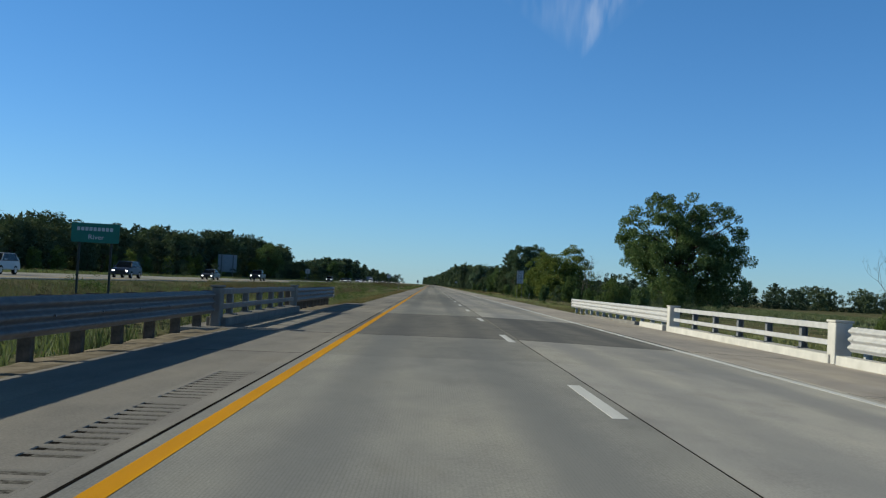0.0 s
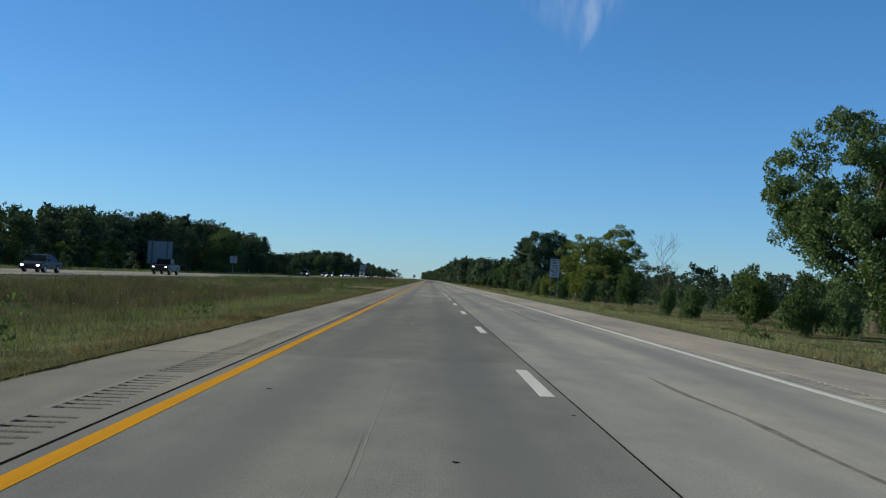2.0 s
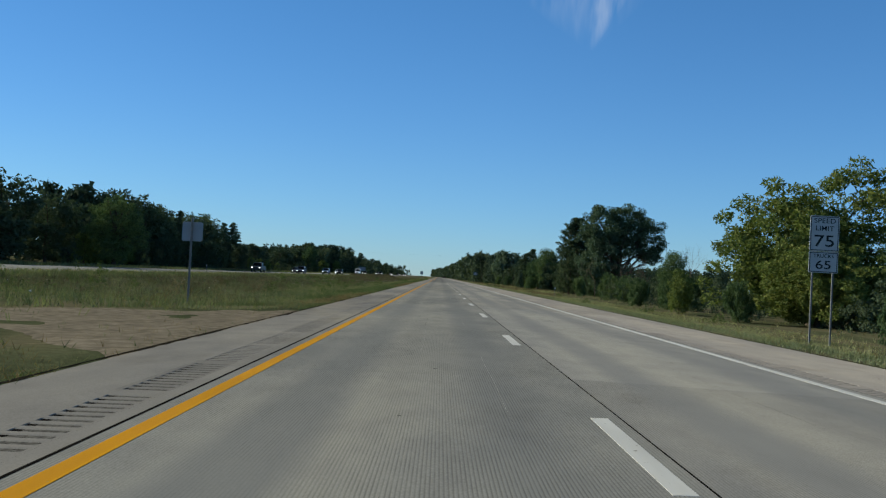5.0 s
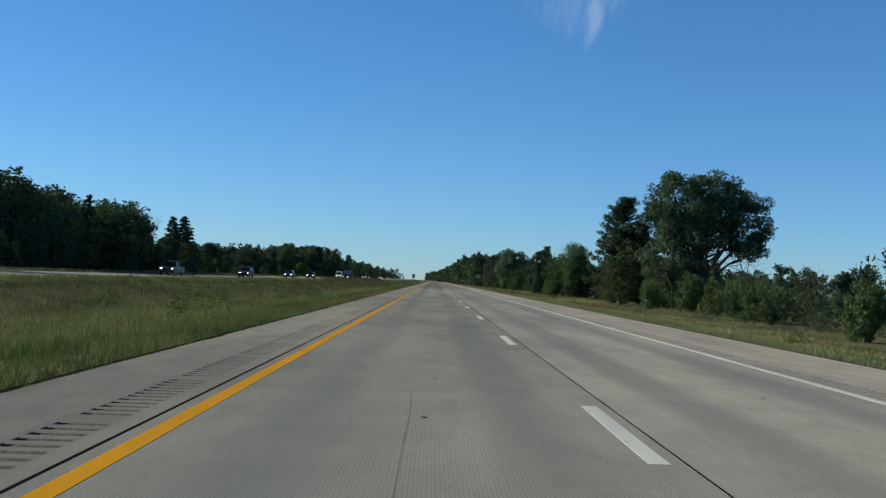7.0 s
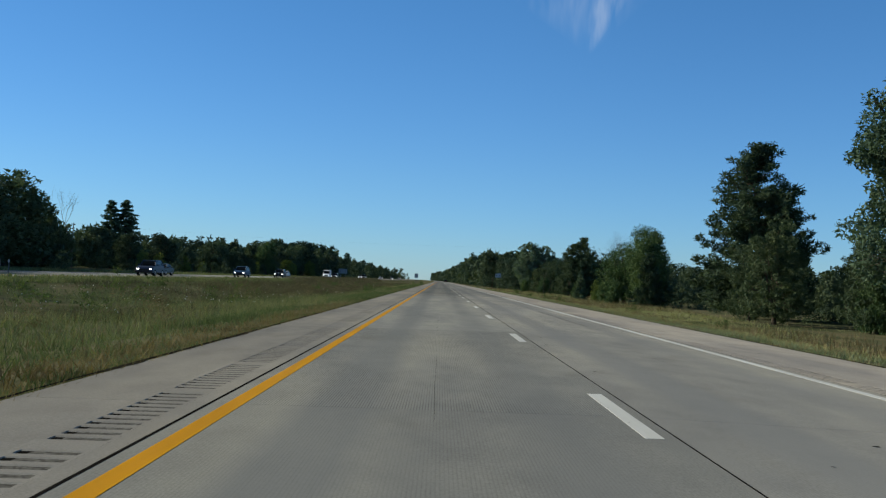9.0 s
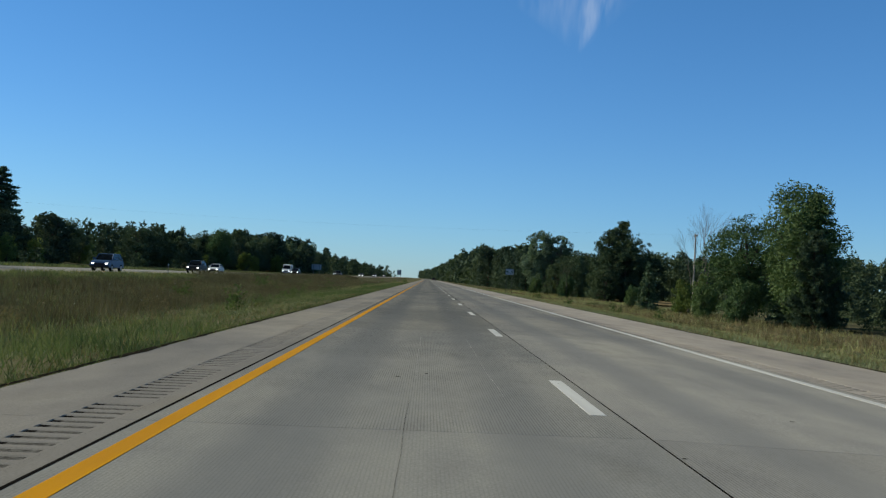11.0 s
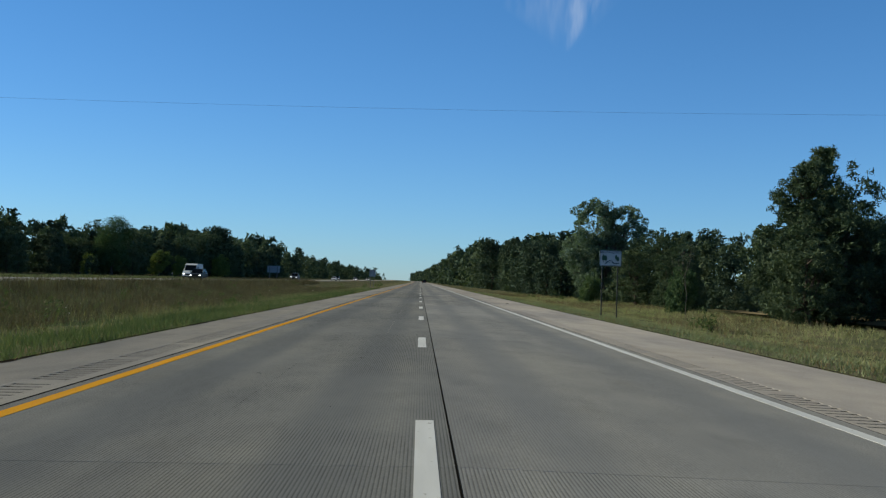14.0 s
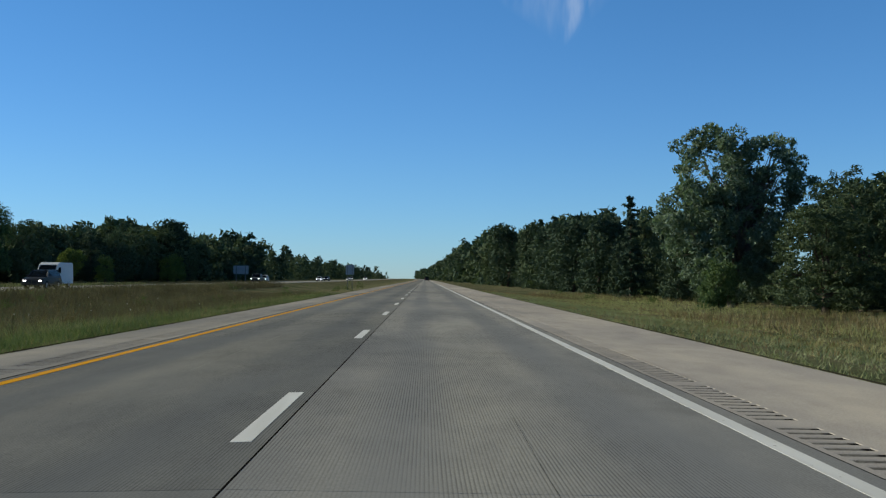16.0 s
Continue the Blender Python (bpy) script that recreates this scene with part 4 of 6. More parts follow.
plant("dark_shrub", 25.5, 549, 4.0, 0.6, 0)
y = 566.0
while y < 3400:                                           # woodland edge onwards
    tall = float(np.interp(y, [560, 620, 770, 850, 1500], [8.6, 11.2, 15.6, 19.2, 22.0])) * rt.choice([0.7, 0.85, 0.95, 1.0, 1.05, 1.15])
    if y > 800:
        far_tree(rt.uniform(26.5, 32), y, tall, 1.0)
    else:
        plant(rt.choice(["woods_b", "woods_b", "woods_c", "woods_c", "woods_d"]), rt.uniform(26.5, 32), y, tall, rt.uniform(0.8, 1.15), rt.uniform(0, 360), group="right woodland")
    for _ in range(2):
        far_tree(rt.uniform(34, 46), y + rt.uniform(-3, 3), tall * rt.uniform(0.9, 1.12), 1.1)
    far_tree(rt.uniform(30, 33), y + rt.uniform(-3, 3), tall * rt.uniform(0.6, 0.9), 1.5)
    y += rt.uniform(4.5, 9) * (1 if y < 900 else 1.9 if y < 1700 else 3.2)
for i in range(150):                                      # the wood behind the roadside trees
    y = 235 + i * 2.3 + rt.uniform(-3, 3)
    gap = 424 < y < 505
    far_tree(rt.uniform(43, 58) + (20 if gap else 0), y, float(np.interp(y, [235, 400, 480, 560], [5.0, 5.6, 7.6, 10])) * rt.uniform(0.8, 1.15), rt.uniform(0.9, 1.2))
for i in range(230):                                      # hedgerow along the far edge of the field by the bridge
    far_tree(62 + i * 1.15 + rt.uniform(-3, 3), 330 + i * 0.8 + rt.uniform(-14, 14), rt.choice([5, 6.5, 7, 7.5, 8, 9.5]), 1.9)

for i in range(34):
    far_tree(rt.uniform(70, 84), 395 + i * 3.4, rt.uniform(6.5, 9), 1.1)
for i in range(60):                                       # wood along the field's far end
    far_tree(36 + i * 0.9, 528 + rt.uniform(-5, 9), rt.uniform(7.4, 9.6), 1.15)
for i in range(42):                                       # dark wood right behind the strip of field
    far_tree(rt.uniform(46, 56), 436 + i * 2.2, rt.uniform(5.6, 7.0) + i * 0.06, 1.4)
for i in range(14):
    far_tree(rt.uniform(33, 44), 546 + i * 3.4, rt.uniform(8.6, 10.4), 1.2)
for i in range(16):
    far_tree(rt.uniform(35, 52), 172 + i * 2.0, rt.uniform(3.8, 5.2), 1.7)
for i in range(40):                                       # low growth under the yellowing trees
    far_tree(rt.uniform(26.5, 32), 204 + i * 2.6, rt.uniform(1.8, 3.4), 1.9)

for i in range(110):                                      # underwood behind the roadside trees
    y = 236 + i * 3.1
    if not 436 < y < 516:
        far_tree(rt.uniform(33, 41), y, rt.uniform(2.6, 4.6), 1.7)

# left side
y = 105.0
while y < 3400:
    edge = -60 - 6 * smooth_step(330, 450, y)
    tall = float(np.interp(y, [100, 145, 257, 360, 430, 440, 560, 640, 720, 890, 1200, 1700, 2600], [6.0, 7.4, 10.8, 13.3, 13.5, 9.2, 10.3, 12.0, 13.8, 15.4, 14.0, 11.0, 7.5])) * (1 + 0.28 * noise.noise((0.3, y * 0.021, 5))) * rt.choice([0.72, 0.85, 0.95, 1.0, 1.08])
    if y > 780:
        far_tree(edge + rt.uniform(-5, 4), y, tall, 1.0)
    elif not 436 < y < 474:
        plant(rt.choice(["woods_a", "woods_a", "woods_b", "woods_c", "woods_d"]), edge + rt.uniform(-5, 4), y, tall, rt.uniform(1.0, 1.4), rt.uniform(0, 360), group="left woodland")
        if rt.random() < 0.35:
            plant(rt.choice(["woods_a", "woods_e"]), edge + rt.uniform(5, 9), y, tall * 0.5, 1.0, rt.uniform(0, 360), group="left woodland")
    for _ in range(4 if y < 900 else 2):
        far_tree(edge - rt.uniform(3, 20), y + rt.uniform(-4, 4), tall * rt.uniform(0.88, 1.05), 1.35)
    y += rt.uniform(4.0, 8.0) * (1 if y < 900 else 2.2 if y < 1700 else 4.0)
plant("ash", -60, 627, 12.6, 1.15, 0)
plant("maple", -57.5, 655, 6.6, 1.1, 0)
for i in range(14):
    far_tree(rt.uniform(-76, -67), 402 + i * 4.2, rt.uniform(10.5, 13.0) if i < 8 else rt.uniform(8.5, 10), 1.1)
plant("oak", -47.5, 303, 11.5, 1.15, 0)
plant("spruce", -70.5, 500, 16.0, 1.5, 0)
plant("spruce", -73.5, 499, 15.6, 1.4, 70)
plant("spruce", -71.0, 432, 15.5, 0.9, 70)
plant("dead_a", -64, 450, 14.5, 0.8, 0)
for i in range(26):
    far_tree(-46 + rt.uniform(-4, 2), 180 + i * 14 + rt.uniform(-5, 5), rt.uniform(2.2, 3.6), 1.8)
for i in range(40):                                       # distant trees about the road's end
    side = -1 if i % 2 else 1
    far_tree(side * rt.uniform(18, 60) + (-18 if side < 0 else 12), rt.uniform(1150, 2100), rt.uniform(9, 15), 1.3)
for kind, material, label in (("broad", M_WOODS, "dense green woodland beyond the roadside trees"), ("dark", M_DARKWOODS, "dense dark woodland beyond the roadside trees")):
    tagged(new("far_woods", quads("far_woods", np.concatenate(far_sets[kind]), material, 3)), label, "woodland", kind="stuff")

# ---- bridge rails and guard rails ----
def beam_mesh(name, y0, y1, z0=0.22, height=0.5, face=1, waves=3, steel=None):
    """A corrugated steel beam along y; face +1 bulges to +x."""
    prof = []
    steps = waves * 8
    for i in range(steps + 1):
        u = i / steps
        prof.append((face * 0.04 * math.cos(2 * math.pi * waves * u) * -1, z0 + height * u))
    v, f = [], []
    n = max(2, int((y1 - y0) / 3.8))
    for off in (0, -face * 0.006):
        for j in range(n + 1):
            y = y0 + (y1 - y0) * j / n
            for px_, pz in prof:
                v.append((px_ + off, y, pz))
    m = len(prof)
    for s in range(2):
        b = s * (n + 1) * m
        for j in range(n):
            for i in range(m - 1):
                q = (b + j * m + i, b + j * m + i + 1, b + (j + 1) * m + i + 1, b + (j + 1) * m + i)
                f.append(q if s == 0 else q[::-1])
    return mesh_of(name, v, f, steel or M_SHADEZINC, True)


def guard_rail(x, y0, y1, face, label, posts, material, tail=0, steel=None, slim=False):
    """A three-waved beam on posts with offset blocks; tail: which end carries the flared end shoe."""
    ob = tagged(new("guard_rail"), label, "guard rail")
    ob.location = (x, y0, road_z(x))
    ln = y1 - y0
    part("beam", beam_mesh("beam", 0, ln, 0.30, 0.52, face, 3, steel), ob)
    if slim:
        post = boxes("post", [(-0.076, -0.068, -0.05, 0.05, -0.5, 0.82), (0.068, 0.076, -0.05, 0.05, -0.5, 0.82), (-0.068, 0.068, -0.005, 0.005, -0.5, 0.82)], material)
        block = boxes("block", [(-0.08, 0.08, -0.045, 0.045, 0.36, 0.83)], material, 0.006)
    else:
        post = boxes("post", [(-0.09, 0.09, -0.075, 0.075, -0.5, 0.80)], material, 0.008)
        block = boxes("block", [(-0.08, 0.08, -0.07, 0.07, 0.36, 0.83)], material, 0.008)
    n = int(ln / posts)
    for i in range(n + 1):
        y = 0.25 + i * (ln - 0.5) / n
        part("post", post, ob, at=(-face * 0.31, y, 0))
        part("block", block, ob, at=(-face * 0.125, y, 0))
        part("bolt", bolt_mesh, ob, at=(face * 0.045, y, 0.56))
    if tail:
        y = ln if tail > 0 else 0
        v = []
        for j, yy in enumerate((0, 0.28, 0.5)):
            for z in (0.28, 0.56, 0.84):
                v.append((face * (0.03 - 0.10 * j), y + tail * yy, z + (0.0 if j < 2 else 0)))
        part("end_shoe", solid("end_shoe", v, [(0, 1, 4, 3), (1, 2, 5, 4), (3, 4, 7, 6), (4, 5, 8, 7)], steel or M_SHADEZINC, 0.012), ob)
    return ob


def solid(name, v, f, material, thick):
    """A sheet thickened both ways along its face normals."""
    bm = bmesh.new()
    bv = [bm.verts.new(p) for p in v]
    for q in f:
        bm.faces.new([bv[i] for i in q])
    bmesh.ops.solidify(bm, geom=bm.faces[:], thickness=thick)
    return bm_mesh(name, bm, material)


bolt_mesh = rod("bolt", 0.018, 0.02, M_STEEL, 8, "x")
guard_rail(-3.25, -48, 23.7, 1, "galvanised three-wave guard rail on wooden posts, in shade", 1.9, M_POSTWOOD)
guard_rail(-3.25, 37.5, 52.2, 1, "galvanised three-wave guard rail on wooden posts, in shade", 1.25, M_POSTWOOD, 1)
guard_rail(10.62, -48, 21.9, -1, "sunlit white guard rail leading to the bridge", 1.9, M_KERB, 0, M_LITRAIL, True)
guard_rail(10.62, 38.0, 64.0, -1, "sunlit white guard rail past the bridge end", 1.9, M_KERB, 1, M_LITRAIL, True)


def bridge_rail(x, y0, y1, face, kerb_mat, rail_mat, label, thick=0.19):
    """Two box rails on steel posts between concrete end posts, on a low kerb."""
    ob = tagged(new("bridge_rail"), label, "bridge railing")
    ob.location = (x, y0, road_z(x))
    ln = y1 - y0
    part("kerb", boxes("kerb", [(-0.24, 0.24, 0, ln, -0.2, 0.20)], kerb_mat, 0.025), ob, "low painted concrete kerb")
    for a, b in ((-0.22, 0.22), (ln - 0.22, ln + 0.22)):
        part("end_post", boxes("end_post", [(-thick, thick, a, b, -0.2, 0.90)], kerb_mat, 0.03), ob, "squat concrete end post")
        part("end_post_cap", boxes("end_post_cap", [(-thick - 0.02, thick + 0.02, a - 0.03, b + 0.03, 0.90, 0.95)], kerb_mat, 0.015), ob)
    for z0, z1 in ((0.38, 0.50), (0.73, 0.87)):
        part("rail", boxes("rail", [(-0.06, 0.06, 0.3, ln - 0.3, z0, z1)], rail_mat, 0.015), ob)
    n = 6
    leg = boxes("rail_post", [(-0.075, -0.06, -0.09, 0.09, 0.20, 0.88), (0.06, 0.075, -0.09, 0.09, 0.20, 0.88), (-0.06, 0.06, -0.008, 0.008, 0.20, 0.88)], M_STEEL)
    foot = boxes("base_plate", [(-0.14, 0.14, -0.14, 0.14, 0.20, 0.225)], M_STEEL, 0.004)
    for i in range(1, n):
        part("rail_post", leg, ob, at=(-face * 0.14, ln * i / n, 0))
        part("base_plate", foot, ob, at=(-face * 0.10, ln * i / n, 0))
    return ob


bridge_rail(-3.25, 24.05, 37.1, 1, M_CONC, M_SHADEZINC, "shaded steel bridge railing on a concrete kerb", 0.11)
bridge_rail(10.62, 22.4, 37.4, -1, M_KERB, M_LITRAIL, "white bridge railing with concrete end posts")


def kerb(name, x, w, y0, y1, h0, h1, material, label):
    """A low kerb whose height runs from h0 to h1."""
    v = [(x + s * w / 2, y, z) for y, h in ((y0, h0), (y1, h1)) for s, z in ((-1, road_z(x) - 0.3), (-0.85, road_z(x) + h), (0.85, road_z(x) + h), (1, road_z(x) - 0.3))]
    f = [(0, 1, 5, 4), (1, 2, 6, 5), (2, 3, 7, 6), (0, 3, 2, 1), (4, 5, 6, 7)]
    return tagged(new(name, mesh_of(name, v, f, material)), label, "kerb", kind="structure")


kerb("kerb_1", 10.50, 0.34, -48, 21.9, 0.2, 0.2, M_KERB, "whitewashed concrete kerb under the guard rail")
kerb("kerb_2", 10.50, 0.34, 37.9, 42.0, 0.2, 0.19, M_KERB, "whitewashed concrete kerb under the guard rail")
kerb("kerb_3", 10.50, 0.34, 43.0, 57.0, 0.15, 0.04, M_CONC, "grey concrete kerb tapering into the shoulder")

# crumbled dirt between the paving and the left rail's posts
for y0, y1 in ((-45, 22.9), (38.9, 53.5)):
    v, f = [], []
    n = int((y1 - y0) / 0.6)
    for j in range(n + 1):
        y = y0 + (y1 - y0) * j / n
        for i in range(7):
            x = -2.62 - 0.19 * i * (1 if y1 < 30 else min(1, (y1 - y) / 4 + 0.05))
            v.append((x + 0.10 * noise.noise((y * 0.7, i * 0.3, 4)), y, -0.097 - 0.018 * i + (0.05 * noise.noise((x * 3, y * 1.7, 6)) + 0.012 if 0 < i < 6 else -0.03)))
    for j in range(n):
        for i in range(6):
            f.append((j * 7 + i, j * 7 + i + 1, j * 7 + i + 8, j * 7 + i + 7))
    tagged(new("dirt_strip", mesh_of("dirt_strip", v, f, M_GRAVEL, True)), "crumbled dirt and gravel under the guard rail", "dirt", kind="stuff")

# ---- signs ----
M_GREEN = plain("green_sign_sheet", (0.012, 0.15, 0.115), 0.4, 0, 0.1, 2)
M_SIGNWHITE = plain("white_sign_sheet", (0.47, 0.49, 0.52), 0.4, 0, 0.08, 2)
M_BLACK = plain("black_sign_ink", (0.012, 0.012, 0.014), 0.5, 0, 0.2, 4)
M_BACK = plain("bare_aluminium_sheet", (0.30, 0.33, 0.37), 0.5, 0.3, 0.1, 1.2)
M_NAVY = plain("dark_blue_ink", (0.02, 0.045, 0.075), 0.5, 0, 0.2, 4)
M_DARKPOST = plain("dark_painted_post", (0.03, 0.034, 0.03), 0.6, 0, 0.2, 5)


def panel(name, w, h, material, t=0.02, r=0.05):
    """A sign sheet with rounded corners, standing in the xz plane, front towards -y."""
    bm = bmesh.new()
    ring = []
    for cx, cz, a0 in ((w / 2 - r, h / 2 - r, 0), (-w / 2 + r, h / 2 - r, 90), (-w / 2 + r, -h / 2 + r, 180), (w / 2 - r, -h / 2 + r, 270)):
        for k in range(4):
            a = radians(a0 + 30 * k)
            ring.append((cx + r * math.cos(a), cz + r * math.sin(a)))
    lo = [bm.verts.new((x, -t / 2, z)) for x, z in ring]
    hi = [bm.verts.new((x, t / 2, z)) for x, z in ring]
    bm.faces.new(lo)
    bm.faces.new(hi[::-1])
    for i in range(len(ring)):
        j = (i + 1) % len(ring)
        bm.faces.new((lo[i], hi[i], hi[j], lo[j]))
    return bm_mesh(name, bm, material)


def writing(body, size, material, w=None):
    """Letters as a mesh in the xz plane, centred, reading from -y; w: width to fit."""
    cu = bpy.data.curves.new("writing", "FONT")
    cu.body, cu.size, cu.align_x, cu.align_y, cu.extrude, cu.offset = body, size, "CENTER", "CENTER", 0.003, 0.006 * size
    tmp = new("writing", cu)
    me = bpy.data.meshes.new_from_object(tmp.evaluated_get(bpy.context.evaluated_depsgraph_get()))
    bpy.data.objects.remove(tmp)
    me.transform(pose(0, 0, 0, 90))
    if w:
        xs_ = [v.co.x for v in me.vertices]
        k = w / (max(xs_) - min(xs_))
        me.transform(Matrix.Diagonal((k, 1, 1, 1)))
    me.materials.clear()
    me.materials.append(material)
    return me


def rim(name, w, h, t, material, inset=0.03):
    a, b = w / 2 - inset, h / 2 - inset
    return boxes(name, [(-a, a, -0.014, -0.006, b - t, b), (-a, a, -0.014, -0.006, -b, -b + t), (-a, -a + t, -0.014, -0.006, -b + t, b - t), (a - t, a, -0.014, -0.006, -b + t, b - t)], material)


def post_part(ob, x, y, z0, z1, r=0.04, material=None, square=False):
    me = boxes("post", [(-r, r, -r, r, z0, z1)], material or M_STEEL, 0.006) if square else rod("post", r, z1 - z0, material or M_STEEL, 8)
    return part("post", me, ob, at=(x, y, 0 if square else z0))


# speed limit sign, two plates on two posts
sx, sy = 18.8, 194.5
speed = tagged(new("speed_limit_sign"), "white speed limit sign with a lorry plate on two posts", "road sign")
speed.location = (sx, sy, 0)
gz = ground_z(sx, sy)
top_plate = part("top_plate", panel("top_plate", 1.28, 1.55, M_SIGNWHITE), speed, at=(0, 0, 3.93))
for body, z, s, w in (("SPEED", 0.55, 0.30, 0.95), ("LIMIT", 0.22, 0.30, 0.80), ("75", -0.35, 0.72, 0.86)):
    part("lettering", writing(body, s, M_BLACK, w), top_plate, at=(0, -0.013, z))
part("border", rim("border", 1.28, 1.55, 0.03, M_BLACK), top_plate)
low_plate = part("lower_plate", panel("lower_plate", 1.28, 0.92, M_SIGNWHITE), speed, at=(0, 0, 2.67))
for body, z, s, w in (("TRUCKS", 0.27, 0.22, 0.9), ("65", -0.13, 0.52, 0.66)):
    part("lettering", writing(body, s, M_BLACK, w), low_plate, at=(0, -0.013, z))
part("border", rim("border", 1.28, 0.92, 0.03, M_BLACK), low_plate)
for x in (-0.45, 0.45):
    post_part(speed, x, 0.05, gz - 0.4, 4.6, 0.035, square=True)

# adopted highway sign with trees and a road drawn on it
ax, ay = 13.45, 472.0
adopt = tagged(new("roadside_sign"), "white sign with green trees and winding road on two posts", "road sign")
adopt.location = (ax, ay, 0)
gz = ground_z(ax, ay)
plate = part("plate", panel("plate", 1.16, 0.82, M_SIGNWHITE), adopt, at=(0, 0, 2.69))
part("border", rim("border", 1.16, 0.82, 0.022, M_NAVY, 0.015), plate)
part("lettering", writing("ADOPT-A-HIGHWAY", 0.14, M_NAVY, 1.08), plate, at=(0, -0.013, 0.30))


M_DRAWN = plain("dark_green_sign_film", (0.035, 0.085, 0.055), 0.5, 0, 0.1, 6)


def drawn_tree(x, z, s, lift=0.0):
    """A pointed tree cut from dark film, with its stem."""
    half = [(0.0, 0.5), (0.10, 0.33), (0.19, 0.12), (0.24, -0.12), (0.22, -0.32), (0.12, -0.44)]
    ring = [(x + s * u, z + s * w) for u, w in half] + [(x - s * u, z + s * w) for u, w in half[:0:-1]]
    n = len(ring)
    v = [(px_, yy - lift, pz) for yy in (-0.016, -0.008) for px_, pz in ring]
    f = [tuple(range(n))[::-1], tuple(range(n, 2 * n))] + [(i, (i + 1) % n, n + (i + 1) % n, n + i) for i in range(n)]
    part("drawn_tree", mesh_of("drawn_tree", v, f, M_DRAWN), plate)
    part("drawn_stem", boxes("drawn_stem", [(x - 0.012, x + 0.012, -0.016, -0.008, z - s * 0.75, z - s * 0.4)], M_DRAWN), plate)


drawn_tree(-0.38, 0.04, 0.36)
drawn_tree(-0.26, 0.02, 0.33, 0.004)
drawn_tree(0.29, 0.08, 0.27)
drawn_tree(0.39, -0.01, 0.26, 0.004)
for (x0, z0), (x1, z1), w in (((-0.27, -0.29), (-0.14, -0.16), 0.055), ((-0.14, -0.16), (0.04, -0.08), 0.04), ((-0.06, -0.24), (0.0, -0.16), 0.025), ((0.07, -0.09), (0.09, -0.21), 0.04), ((0.09, -0.21), (0.20, -0.265), 0.055), ((0.20, -0.265), (0.43, -0.265), 0.045)):
    d = Vector((x1 - x0, z1 - z0))
    nrm = Vector((-d.y, d.x)).normalized() * w / 2
    c = [(x0 + nrm.x, z0 + nrm.y), (x0 - nrm.x, z0 - nrm.y), (x1 - nrm.x, z1 - nrm.y), (x1 + nrm.x, z1 + nrm.y)]
    v = [(a, yy, b) for yy in (-0.016, -0.008) for a, b in c]
    part("drawn_road", mesh_of("drawn_road", v, [(0, 1, 2, 3), (7, 6, 5, 4), (0, 4, 5, 1), (1, 5, 6, 2), (2, 6, 7, 3), (3, 7, 4, 0)], M_NAVY), plate)
for x in (-0.42, 0.40):
    post_part(adopt, x, 0.05, gz - 0.4, 3.0, 0.03, M_DARKPOST, square=True)

# green river sign beyond the median
river = tagged(new("river_sign"), "green river name sign with white lettering on two posts", "road sign")
river.location = (-15.2, 51.0, 0)
plate = part("plate", panel("plate", 2.4, 0.97, M_GREEN, 0.03, 0.07), river, at=(0, 0, 2.76))
part("border", rim("border", 2.4, 0.97, 0.035, M_SIGNWHITE), plate)
part("unreadable_line", boxes("unreadable_line", [(-0.92 + i * 0.205, -0.77 + i * 0.205, -0.024, -0.014, 0.10, 0.28) for i in range(9)], M_SIGNWHITE), plate)
part("lettering", writing("River", 0.33, M_SIGNWHITE, 0.80), plate, at=(0.05, -0.018, -0.22))
for x in (-0.8, 0.8):
    post_part(river, x, 0.08, ground_z(-15.2 + x, 51) - 0.4, 3.1, 0.05, M_DARKPOST, True)


def sign_back(name, x, y, w, h, z, posts, label, r=0.05, stiffeners=True):
    """The bare back of a sign that faces the other way."""
    ob = tagged(new(name), label, "road sign")
    ob.location = (x, y, 0)
    part("plate", panel("plate", w, h, M_BACK, 0.02, 0.06), ob, at=(0, 0, z))
    for px_ in posts:
        post_part(ob, px_, -0.09, ground_z(x + px_, y) - 0.4, z + h * 0.5 + 0.15, r, square=True)
    if stiffeners:
        for k in range(-2, 3):
            part("stiffener", boxes("stiffener", [(-w / 2 + 0.05, w / 2 - 0.05, -0.04, -0.01, -0.03, 0.03)], M_BACK, 0.004), ob, at=(0, 0, z + k * h / 5.2))
    return ob


sign_back("large_sign", -49.5, 253, 4.7, 4.3, 3.55, (-1.45, 1.45), "grey back of a large sign on two dark posts", 0.13)
sign_back("small_sign", -19.0, 169, 0.75, 0.75, 2.15, (0,), "grey back of a small sign on one post", 0.03, False)
sign_back("small_sign", -6.0, 183, 0.66, 0.62, 2.15, (0,), "grey back of a small sign by the crossing", 0.03, False)
sign_back("tall_sign", -6.6, 630, 1.25, 1.45, 2.4, (-0.35, 0.35), "weathered grey-green sign on two posts in the median", 0.04, False)
sign_back("large_sign", -44, 745, 4.0, 2.2, 3.2, (-1.2, 1.2), "blue-grey back of a wide sign by the woods", 0.1)


def delineator(x, y, top, plate_mat, w=0.10, label="thin roadside marker post with a reflector"):
    ob = tagged(new("marker_post"), label, "marker post", "roadside marker posts")
    z = ground_z(x, y)
    ob.location = (x, y, z)
    part("post", boxes("post", [(-0.03, 0.03, -0.012, 0.012, -0.3, top)], M_STEEL, 0.003), ob)
    part("reflector", boxes("reflector", [(-w / 2, w / 2, -0.03, -0.014, top - 0.16, top + 0.02)], plate_mat, 0.003), ob)


delineator(-3.1, 151, 1.35, M_DARKPOST)
delineator(17.3, 283, 1.25, M_SIGNWHITE, 0.22)
delineator(18.6, 173, 1.25, M_SIGNWHITE)
for y in (118, 205, 262, 330, 430, 530):
    delineator(-23.8, y, 1.2, M_SIGNWHITE)

